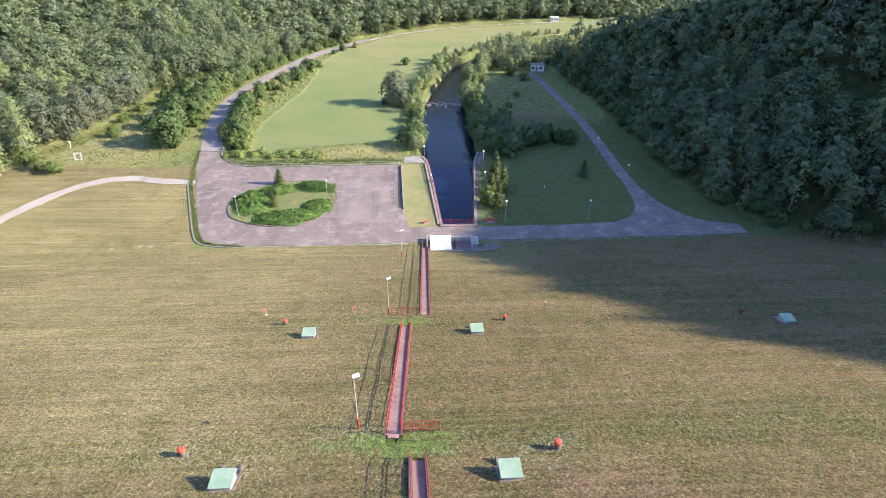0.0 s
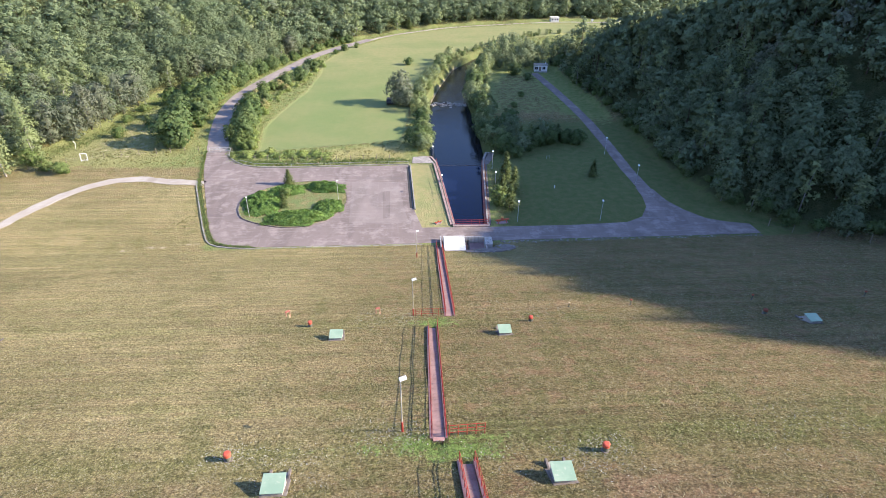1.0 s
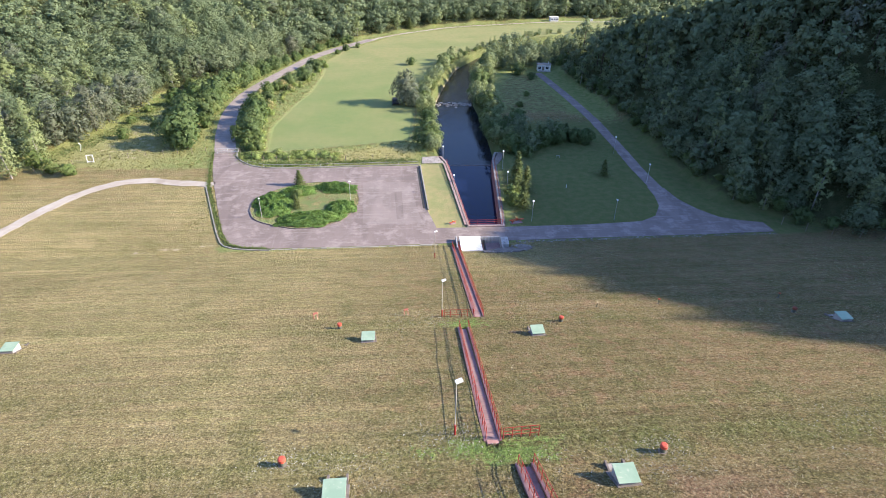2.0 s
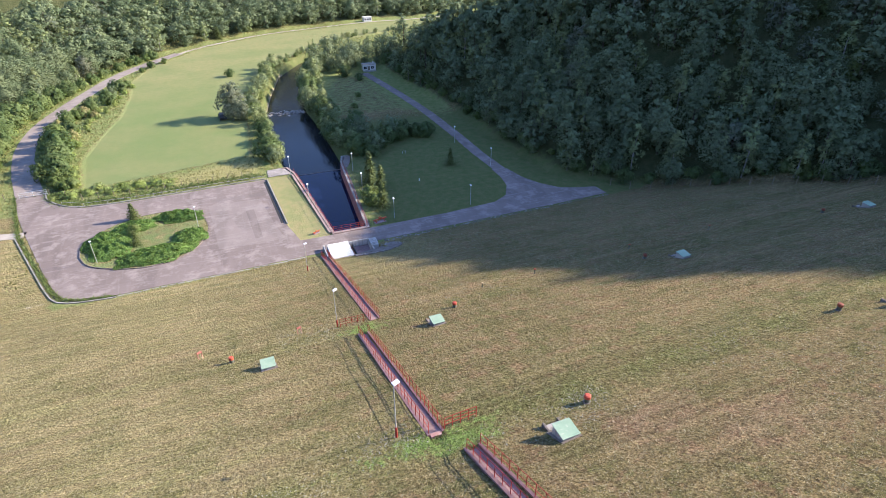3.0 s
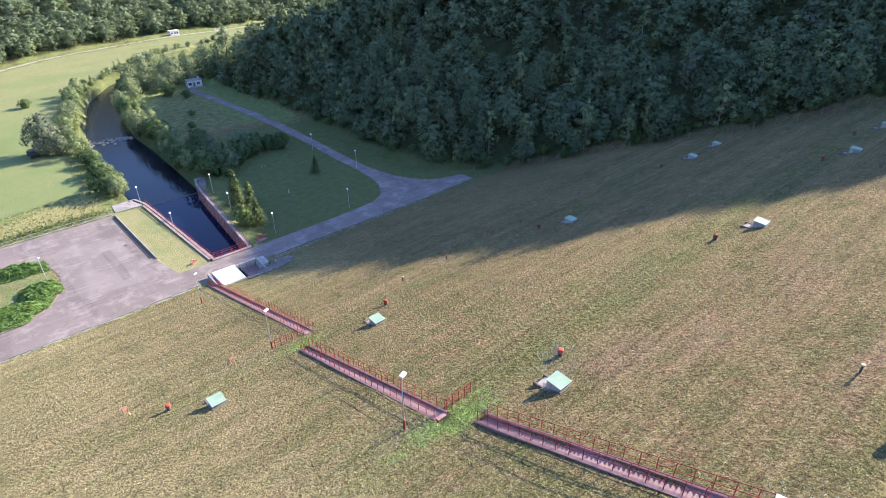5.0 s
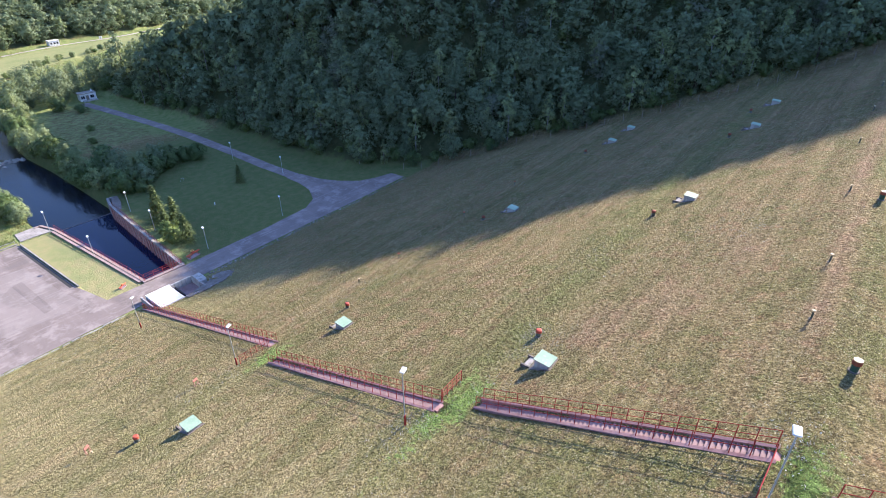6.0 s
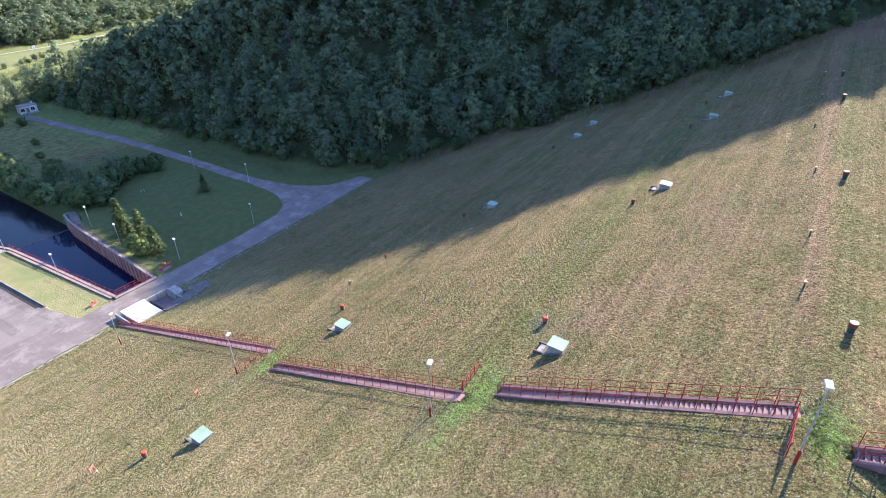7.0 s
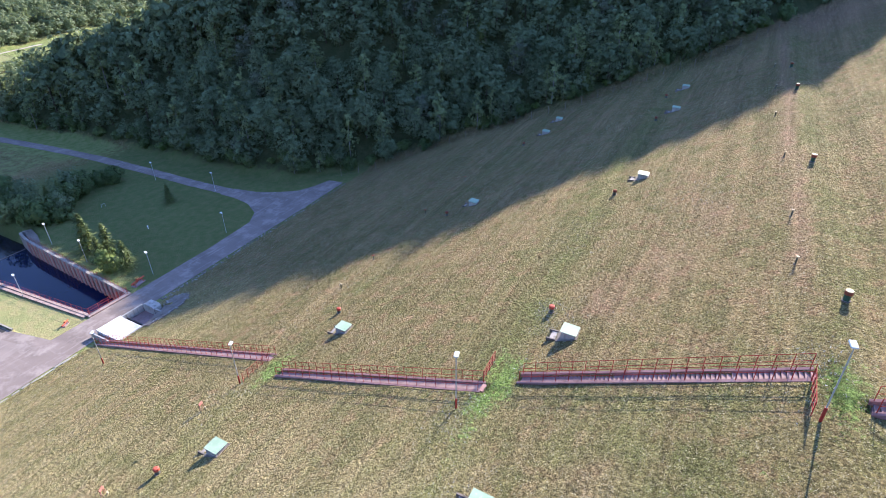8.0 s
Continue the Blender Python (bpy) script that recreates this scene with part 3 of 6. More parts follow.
SILL_Y = min((p.y for p in line), key=lambda v: abs(v - 114))
SHOAL_Y = min((p.y for p in line), key=lambda v: abs(v - 160))
water_strip("water_pool", 80, SILL_Y, WATER_Z, M_POOL, "still dark navy water in the concrete canal")
water_strip("water_river", SILL_Y, SHOAL_Y, WATER_Z + 0.04, M_WATER, "rippled dark river water above the sill")
water_strip("water_shallows", SHOAL_Y, 600, WATER_Z + 0.08, M_SHOAL, "brown shallow river water over stones")
tagged(new("water_reservoir", quick_mesh("water_reservoir", [(-150, -300, 27), (150, -300, 27), (150, -20.5, 27), (-150, -20.5, 27)], [(0, 1, 2, 3)], mats=(M_WATER,))), "wide calm reservoir water behind the dam", "water", kind="structure")

# ---- roads and car park ----
PARK = [(-37.2, 78.7), (-31.5, 77.7), (-14.6, 78.0), (-5.2, 78.3), (-5.2, 83.4), (-6.6, 90.2), (-7.6, 110.2), (-20, 109.8), (-31.8, 109.2), (-39.5, 109.6), (-43.2, 111.8), (-46.2, 115.5), (-46.7, 118.4), (-51.6, 118.4), (-49.6, 110), (-47.4, 103), (-42.4, 88.7), (-40.2, 83), (-38.8, 80.2)]
solid("road_car_park", prism(PARK, -0.25, 0.05), M_ASPHALT, "worn pinkish-grey asphalt car park with patched strips", "car park", kind="structure")
for name, plan, z, material, label in (
    ("road_patch_bays", [(-18.6, 102.1), (-11.1, 101.9), (-9.6, 101.6), (-8.3, 90.2), (-7.4, 85.2), (-10.7, 84.8), (-17.6, 85.4)], 0.056, M_PATCH, "paler resurfaced asphalt over the parking bays"),
    ("road_patch_strip", [(-12.5, 97.4), (-11.1, 97.8), (-10.7, 86.9), (-11.9, 86.8)], 0.062, M_NEWTAR, "dark asphalt repair strip"),
    ("road_patch_north", [(-18.0, 104.4), (-8.3, 104.2), (-8.4, 103.0), (-18.0, 103.2)], 0.056, M_NEWTAR, "long dark asphalt repair behind the bays"),
):
    solid(name, prism(plan, -0.2, z), material, label, "asphalt patch", kind="structure")
ROAD = [(-5.2, 78.3), (6.4, 78.9), (20.4, 79.3), (39.3, 79.7), (51.5, 80.2), (51.2, 83.4), (47.5, 84.3), (44.5, 85.6), (41.9, 88.9), (40.2, 92.7), (39.4, 97.6), (36.3, 98.4), (36.3, 94.5), (35.6, 90.3), (33.4, 86.4), (30.2, 84.5), (20.3, 83.7), (6.3, 83.4), (-5.2, 83.4)]
solid("road_toe", prism(ROAD, -0.25, 0.046), M_ASPHALT, "grey asphalt road along the foot of the dam", "road", kind="structure")
solid("road_valley_right", ribbon([(37.9, 97.8), (37.5, 108), (37.6, 117), (37.5, 128), (37.2, 140), (35.6, 160), (33.8, 176), (32.6, 186)], 2.5, -0.25, 0.042, 0.08, 1), M_ASPHALT, "narrow grey asphalt lane beside the wooded hillside", "road", kind="structure")
solid("road_valley_left", ribbon([(-49.15, 118), (-53.0, 132.6), (-55.3, 146), (-55.6, 160), (-53.4, 173), (-49.2, 189), (-42, 211), (-33, 227), (-24, 240)], lambda t: 4.6 - 0.9 * min(1, 3 * t), -0.25, 0.06, 0.08, 2), M_LANE, "asphalt road winding up the valley", "road", kind="structure")
solid("road_meadow_track", ribbon([(-26, 237), (-16, 248.5), (-4, 258), (10, 267), (34, 275), (60, 281.5), (84, 282), (112, 288)], 1.6, -0.25, 0.05, 0.2, 3), M_TRACK, "pale gravel track along the edge of the meadow", "road", kind="structure")
solid("road_gravel_track", ribbon([(-47.0, 102.0), (-54, 103.0), (-60.5, 104.2), (-65.5, 103.0), (-69.5, 99.5), (-72.6, 94), (-75.2, 86.5), (-78, 76)], 2.3, -0.25, 0.05, 0.2, 4), M_TRACK, "pale gravel track bending across the grass", "road", kind="structure")
solid("road_crest", ribbon([(-150, -13.2 - 150 * SKEW), (0, -13.2), (140, -13.2 + 140 * SKEW)], 4.5, 31.8, 32.05, 0.0, 5), M_ASPHALT, "asphalt road on the crest of the dam", "road", kind="structure")

# drain gutter along the toe, built of separate channel stones
gut = thing("kerb_toe", Matrix.Identity(4), "broken pale kerb and gutter stones along the road", "kerb", kind="structure")
stone = mesh_of("kerb_block", box(-0.48, 0.48, -0.19, 0.19, -0.15, 0.10, 0.03), M_KERB)
edge_line = smooth_line([(-31.5, 77.45, 0), (-14.6, 77.72, 0), (-5.2, 77.95, 0)], 1.02)
rng = random.Random(7)
for a, b in zip(edge_line, edge_line[1:]):
    if (b - a).length > 2:
        continue
    ob = part("kerb_block", stone, None, gut)
    ob.matrix_local = Matrix.Translation((a + b) / 2 + Vector((0, rng.uniform(-0.06, 0.06), rng.uniform(-0.07, 0.04)))) @ Matrix.Rotation(math.atan2((b - a).y, (b - a).x) + rng.uniform(-0.05, 0.05), 4, "Z") @ Matrix.Diagonal((rng.uniform(0.92, 1.04), rng.uniform(0.55, 0.85), 1, 1))


rng = random.Random(19)
RUBBLE = []
for k in range(5):
    bm = bmesh.new()
    bmesh.ops.create_icosphere(bm, subdivisions=1, radius=1.0)
    for q in bm.verts:
        q.co *= rng.uniform(0.75, 1.2)
        q.co.z *= 0.5
    RUBBLE.append(mesh_of("stone", bm, (M_OLDWALL, M_OLDWALL, M_KERB, M_OLDWALL, M_WALL)[k]))
gutter = thing("gutter_rubble", pose(7.5, 78.6, 0), "broken grey gutter stones along the shaded road", "gutter stones", kind="structure")
for k in range(300):
    u = rng.uniform(0, 1) ** 1.15
    ob = part("stone", RUBBLE[k % 5], None, gutter)
    r = rng.uniform(0.06, 0.17)
    x, y = 44.0 * u, 1.12 * u + rng.gauss(-0.12, 0.22)
    ob.matrix_local = pose(x, y, ground_z(7.5 + x, 78.6 + y) + r * 0.12, 0, 0, rng.uniform(0, 360)) @ Matrix.Diagonal((r * 1.3, r, r, 1))


def wall_line(name, points, thick, z0, z1, material, label, category="kerb"):
    return solid(name, ribbon(points, thick, z0, z1, 0.0, 11), material, label, category, kind="structure")


wall_line("kerb_car_park_west", [(-31.5, 77.15), (-35.8, 77.55), (-38.9, 78.7), (-40.7, 81.8), (-43.4, 88.5), (-48.2, 100.9)], 0.2, -0.2, 0.14, M_KERB, "low concrete kerb with a dark gutter beside the asphalt")
wall_line("ditch_car_park_west", [(-31.5, 77.5), (-35.5, 78.0), (-38.35, 79.1), (-40.15, 82), (-42.85, 88.6), (-47.65, 100.9)], 0.5, -0.25, 0.03, M_TAR, "dark drainage channel beside the car park", "drain")
wall_line("kerb_car_park_north", [(-7.6, 110.6), (-20, 110.2), (-31.8, 109.6), (-39.6, 110.0), (-43.4, 112.2), (-46.2, 116.0), (-46.9, 120)], 0.22, -0.2, 0.18, M_KERB, "curving low concrete kerb")
wall_line("kerb_car_park_east", [(-7.35, 110.0), (-6.35, 90.0)], 0.22, -0.2, 0.26, M_KERB, "low concrete edge beside a drain trench")
solid("trench_car_park_east", prism([(-8.15, 109.2), (-7.65, 109.2), (-6.8, 90.6), (-7.3, 90.6)], -0.2, 0.062), M_TAR, "dark drain grating strip along the car park edge", "drain", kind="structure")

# island with its kerb
ISLAND = [(-37.7, 90.6), (-36.2, 87.4), (-32.8, 85.2), (-28.2, 83.8), (-24.0, 84.6), (-20.9, 87.2), (-19.0, 91.5), (-18.9, 95.4), (-20.1, 99.0), (-23.0, 101.6), (-27.4, 102.3), (-32.2, 101.0), (-36.2, 97.4), (-37.8, 93.8)]
isl = [(p.x, p.y) for p in smooth_line([(x, y, 0) for x, y in ISLAND + ISLAND[:1]], 1.0)][:-1]
cxi, cyi = -28.4, 92.8
bed = solid("island_bed", prism([(cxi + (x - cxi) * 0.988, cyi + (y - cyi) * 0.988) for x, y in isl], -0.1, 0.15), M_GROUND, "grassy traffic island in the car park", "traffic island", kind="structure")
for key, v in (("meadow", 0.55), ("pale", 0.4)):
    bed.data.attributes.new(key, "FLOAT", "POINT").data.foreach_set("value", np.full(len(bed.data.vertices), v, np.float32))
bm = bmesh.new()
ring = []
for x, y in isl:
    o, i_ = Vector((x, y, 0)), Vector((cxi + (x - cxi) * 0.985, cyi + (y - cyi) * 0.985, 0))
    ring.append([bm.verts.new((p.x, p.y, z)) for p, z in ((o, -0.1), (o, 0.19), (i_, 0.19), (i_, -0.1))])
for r, s in zip(ring, ring[1:] + ring[:1]):
    for k in range(4):
        bm.faces.new((r[k], r[(k + 1) % 4], s[(k + 1) % 4], s[k]))
solid("kerb_island", bm, M_OLDWALL, "round concrete kerb of the traffic island", "kerb", kind="structure")

# ---- canal ----
for name, pts, lab in (("wall_canal_west", [(0.25, 83.6), (-1.95, 111.5), (-3.8, 114.5)], "stained concrete canal wall"), ("wall_canal_east", [(6.0, 83.6), (8.3, 113.2), (9.8, 116.5)], "stained concrete canal wall with vertical ribs")):
    solid(name, ribbon(pts, 0.42, -3.7, 0.22, 0.0, 0), M_PINK if name.endswith("west") else M_WALL, lab, "wall", kind="structure")
solid("wall_canal_head", box(0.0, 6.3, 83.45, 84.05, -3.7, 0.20), M_PINK, "concrete head wall of the canal", "wall", kind="structure")
ribs = thing("wall_ribs", Matrix.Identity(4), "vertical concrete ribs on the canal wall", "rib", kind="structure")
rib = mesh_of("rib", box(-0.12, 0.12, -0.16, 0.16, -3.6, 0.12, 0.03), M_SIDE)
for k in range(22):
    t = (k + 0.5) / 22
    part("rib", rib, None, ribs).location = (5.75 + t * 2.22, 84.6 + t * 28.2, 0)
wall_line("pavement_canal_west", [(-0.22, 84.2), (-2.36, 110.8)], 0.42, -0.2, 0.17, M_PINK, "narrow pinkish concrete walk along the canal", "pavement")
wall_line("pavement_canal_east", [(6.4, 84.2), (8.7, 113.0)], 0.3, -0.2, 0.06, M_OLDWALL, "narrow concrete walk along the canal", "pavement")
solid("weir_sill", box(-3.0, 8.6, SILL_Y - 0.16, SILL_Y + 0.05, -3.6, WATER_Z + 0.05, 0.02), M_OLDWALL, "wet concrete sill across the canal", "sill", kind="structure")
solid("pavement_landing", prism([(8.55, 110.6), (9.0, 110.4), (10.2, 113.4), (10.9, 116.4), (10.0, 117.0), (8.7, 113.6)], -0.5, 0.10), M_OLDWALL, "weathered dark concrete landing at the canal wall's end", "pavement", kind="structure")
solid("pavement_ramp", prism([(-7.0, 111.2), (-2.3, 111.2), (-3.6, 115.0), (-6.8, 114.6)], -0.3, 0.10), M_WALL, "weathered concrete landing beside the river", "pavement", kind="structure")


# ---- railings, lamps, stairs ----
def railing(points, label, group, material, height=0.88, gap=0.85, rails=(1.0, 0.5), r=0.026):
    """Posts and rails along a line of places, as one thing."""
    base = Vector(points[0])
    ob = thing("railing", Matrix.Translation(base), label, "railing", group)
    post = mesh_of("post", rod((0, 0, -0.25), (0, 0, height), r, 6), material)
    for a, b in zip(points, points[1:]):
        a, b = Vector(a), Vector(b)
        n = max(1, round((b - a).length / gap))
        for k in range(n + 1):
            if k == 0 and a != Vector(points[0]):
                continue
            part("post", post, None, ob).location = a.lerp(b, k / n) - base
        for f in rails:
            up = Vector((0, 0, height * f))
            part("rail", rod(a - base + up, b - base + up, r * 0.8, 6), material, ob)
    return ob


def street_lamp(x, y, z, height, turn, label, group, red_foot=False, flat=True):
    ob = thing("street_lamp", pose(x, y, z, 0, 0, turn), label, "street lamp", group)
    if red_foot:
        part("foot", rod((0, 0, -0.3), (0, 0, 0.85), 0.075, 8), M_RED, ob, "red painted foot")
        part("pole", rod((0, 0, 0.85), (0, 0, height), 0.038, 8, r2=0.032), M_MAST, ob, "cream painted pole")
    else:
        part("pole", rod((0, 0, -0.3), (0, 0, height), 0.05, 8, r2=0.035), M_GREY, ob)
    part("bracket", rod((0, 0, height - 0.06), (0.15, 0, height + 0.04), 0.03, 6), M_GREY, ob)
    bm = box(-0.06, 0.38, -0.15, 0.15, height, height + 0.10, 0.02, m=Matrix.Translation((0, 0, height)) @ Matrix.Rotation(-0.2, 4, "Y") @ Matrix.Translation((0, 0, -height)))
    head = part("lamp_head", bm, M_LAMP, ob, "white box lamp head")
    part("diffuser", box(0.0, 0.2, -0.11, 0.11, height - 0.01, height + 0.02, 0.005), M_LAMP, head)
    return ob


def stairs(left0, left1, width, label):
    """A flight of concrete steps between two stringers, from its top left to its bottom left corner."""
    a, b = Vector(left0), Vector(left1)
    run = Vector((b.x - a.x, b.y - a.y, 0))
    along = run.normalized()
    side = Vector((along.y, -along.x, 0)) * -1
    if side.x < 0:
        side = -side
    ob = thing("staircase", Matrix.Translation(a), label, "staircase", "flights of steps on the dam")
    n = max(4, round(run.length / 0.24))
    depth, rise = run.length / n, (a.z - b.z) / n
    m3 = Matrix((side, along, Vector((0, 0, 1)))).transposed().to_4x4()
    tread = mesh_of("step", box(0.12, width - 0.12, -0.01, depth * 0.86, -0.10, 0, 0.010, m=m3), M_TREAD)
    for k in range(n):
        part("step", tread, None, ob).location = along * depth * k + Vector((0, 0, -0.12 - rise * (k + 0.55)))
    bm = bmesh.new()
    ends = [[bm.verts.new(p + side * q + Vector((0, 0, z))) for q, z in ((0.1, -0.75), (0.1, -0.25), (width - 0.1, -0.25), (width - 0.1, -0.75))] for p in (Vector((0, 0, 0)), b - a)]
    for k in range(4):
        bm.faces.new((ends[0][k], ends[0][(k + 1) % 4], ends[1][(k + 1) % 4], ends[1][k]))
    bm.faces.new(ends[0]), bm.faces.new(ends[1][::-1])
    part("base_slab", bm, M_TREAD, ob)
    for off, s0, s1 in ((0.0, -0.08, 0.11), (width - 0.11, 0.0, 0.15)):
        bm = bmesh.new()
        ends = []
        for p, drop in ((Vector((0, 0, 0)) - along * 0.15, 0), (b - a + along * 0.15, 0)):
            q = p + side * off
            ends.append([bm.verts.new(q + side * s + Vector((0, 0, h))) for s, h in ((s0, -0.6), (s0, 0.03), (s1, 0.07), (s1, -0.6))])
        for k in range(4):
            bm.faces.new((ends[0][k], ends[0][(k + 1) % 4], ends[1][(k + 1) % 4], ends[1][k]))
        bm.faces.new(ends[0]), bm.faces.new(ends[1][::-1])
        part("stringer", bm, M_SIDE, ob)
    part("landing", box(0.12, width - 0.12, -0.32, -0.02, -0.5, -0.03, 0.02, m=m3), M_SIDE, ob)
    for off, tag in ((0.05, "near"), (width - 0.05, "far")):
        top, low = a + side * off + Vector((0, 0, 0.05)), b + side * off + Vector((0, 0, 0.05))
        railing([top, low], "red painted steel tube railing beside concrete steps", "stair railings", M_RED, 0.95, 0.88, r=0.023)
    return ob


def on_face(x, y, lift=0.0):
    return (x, y, ground_z(x, y) + lift)


for a, b, w in FLIGHTS:
    stairs(on_face(*a, 0.05), on_face(*b, 0.05), w, "narrow pinkish concrete steps down the grass slope")
railing([on_face(-4.1, 23.95), on_face(-1.9, 24.1)], "short red tube railing on the berm", "berm railings", M_RED, 0.9, 0.6, (1.0, 0.66, 0.33))
railing([on_face(-6.2, 46.3), on_face(-3.3, 46.15)], "short red tube railing on the berm", "berm railings", M_RED, 0.9, 0.6, (1.0, 0.66, 0.33))
railing([on_face(-5.7, 6.55), on_face(-3.15, 6.5)], "short red tube railing on the berm", "berm railings", M_RED, 0.9, 0.6, (1.0, 0.66, 0.33))
for x, y in ((-6.95, 24.6), (-6.45, 46.5), (-6.1, 70.3), (-6.0, 6.2)):
    street_lamp(x, y, ground_z(x, y), 4.35, 15, "tall cream lamp post with red foot and white box head", "lamps on the dam", True)

railing([(0.3, 83.75, 0.2), (5.9, 83.75, 0.2)], "red tube railing across the canal head", "canal railings", M_RED, 1.05, 1.5, (1.0, 0.66, 0.33))
railing([(0.2, 83.8, 0.2), (-1.9, 110.8, 0.2)], "red tube railing along the canal", "canal railings", M_RED, 1.0, 1.1, (1.0, 0.5), 0.02)
railing([(6.05, 83.8, 0.2), (8.2, 112.0, 0.2)], "rusty tube railing along the canal", "canal railings", M_RUST_SHADE, 1.0, 1.1, (1.0, 0.5), 0.02)
for x, y in ((-2.6, 111.0), (-1.4, 96.4), (9.5, 108.0), (8.8, 97.6), (11.2, 85.2), (25.6, 85.2), (37.0, 100.3), (35.2, 115.5)):
    street_lamp(x, y, ground_z(x, y), 3.7, 80, "grey lamp post with a small white head", "valley lamps")
for x, y in ((-34.9, 87.8), (-20.4, 94.2)):
    street_lamp(x, y, 0.15, 3.7, -60, "grey lamp post on the planted traffic island", "island lamps")

# ---- intake chamber at the toe ----
ch = thing("outlet_chamber", pose(-1.85, 79.0, 0), "whitewashed concrete outlet chamber with an open pit", "concrete chamber")
part("slab", box(0, 3.35, -4.75, -0.45, 0.70, 0.95, 0.03), M_WHITE, ch, "whitewashed concrete cover slab")
part("rim", box(-0.05, 3.4, -0.45, -0.25, 0.2, 1.08, 0.03), M_WHITE, ch)
part("pit_rim", box(3.4, 6.5, -0.45, -0.25, -0.3, 0.92, 0.03), M_CONCRETE, ch)
part("side_wall", box(0.0, 0.3, -4.9, -0.46, -0.4, 0.70, 0.02), M_WHITE, ch)
part("wing_wall", box(-0.55, -0.3, -3.2, 0.3, -0.4, 0.75, 0.03), M_CONCRETE, ch)
part("inner_wall", box(3.05, 3.35, -4.9, -0.46, -0.4, 0.70, 0.02), M_CONCRETE, ch)
part("front_wall", box(0.0, 6.6, -5.2, -4.9, -0.4, 1.22, 0.03), M_WALL, ch)
part("pit_floor", box(3.35, 6.5, -4.9, -0.46, -0.35, -0.12), M_TREAD, ch)
part("divider", box(3.9, 4.06, -4.4, -0.5, -0.12, 0.42, 0.02), M_STEEL, ch)
bm = bmesh.new()
side = [(-2.7, -0.4), (-2.7, 0.86), (-2.3, 1.12), (-0.75, 1.12), (-0.4, 0.72), (-0.4, -0.4)]
rows = [[bm.verts.new((sx, sy, sz)) for sy, sz in side] for sx in (6.5, 7.7)]
for k in range(6):
    bm.faces.new((rows[0][k], rows[0][(k + 1) % 6], rows[1][(k + 1) % 6], rows[1][k]))
bm.faces.new(rows[0]), bm.faces.new(rows[1][::-1])
bmesh.ops.bevel(bm, geom=bm.edges[:], offset=0.04, segments=1, affect="EDGES")
part("pillar", bm, M_CONCRETE, ch, "pale concrete block with sloped edges")
part("end_wall", box(6.5, 6.75, -4.9, -2.7, -0.4, 0.95, 0.03), M_WALL, ch)
apron = thing("rubble_apron", pose(5.6, 74.3, 0), "ragged grey concrete apron with loose rubble beside the outlet chamber", "rubble")
shape = [(1.3, 73.75), (1.5, 72.9), (2.6, 72.75), (4.1, 72.5), (5.4, 72.75), (6.6, 72.6), (7.7, 73.4), (8.7, 74.1), (9.3, 75.4), (9.0, 76.6), (8.2, 77.2), (7.2, 76.9), (6.3, 76.4), (5.0, 73.75)]
bm = bmesh.new()
tops = [bm.verts.new((x - 5.6, y - 74.3, max(ground_z(x, y), 0.25) + 0.10)) for x, y in shape]
lows = [bm.verts.new((v.co.x, v.co.y, v.co.z - 0.5)) for v in tops]
for k in range(len(shape)):
    q = (k + 1) % len(shape)
    bm.faces.new((tops[k], lows[k], lows[q], tops[q]))
bmesh.ops.triangulate(bm, faces=[bm.faces.new(tops)])
part("apron_slab", bm, M_OLDWALL, apron)
for k in range(120):
    q = rng.randrange(1, len(shape) - 2)
    u = rng.uniform(0, 1)
    x = shape[q][0] + (shape[q + 1][0] - shape[q][0]) * u + rng.gauss(0, 0.22)
    y = shape[q][1] + (shape[q + 1][1] - shape[q][1]) * u + rng.gauss(-0.05, 0.22)
    r = rng.uniform(0.06, 0.17)
    ob = part("stone", RUBBLE[k % 5], None, apron)
    ob.matrix_local = pose(x - 5.6, y - 74.3, max(ground_z(x, y), 0.2) + 0.08, 0, 0, rng.uniform(0, 360)) @ Matrix.Diagonal((r * 1.3, r, r, 1))


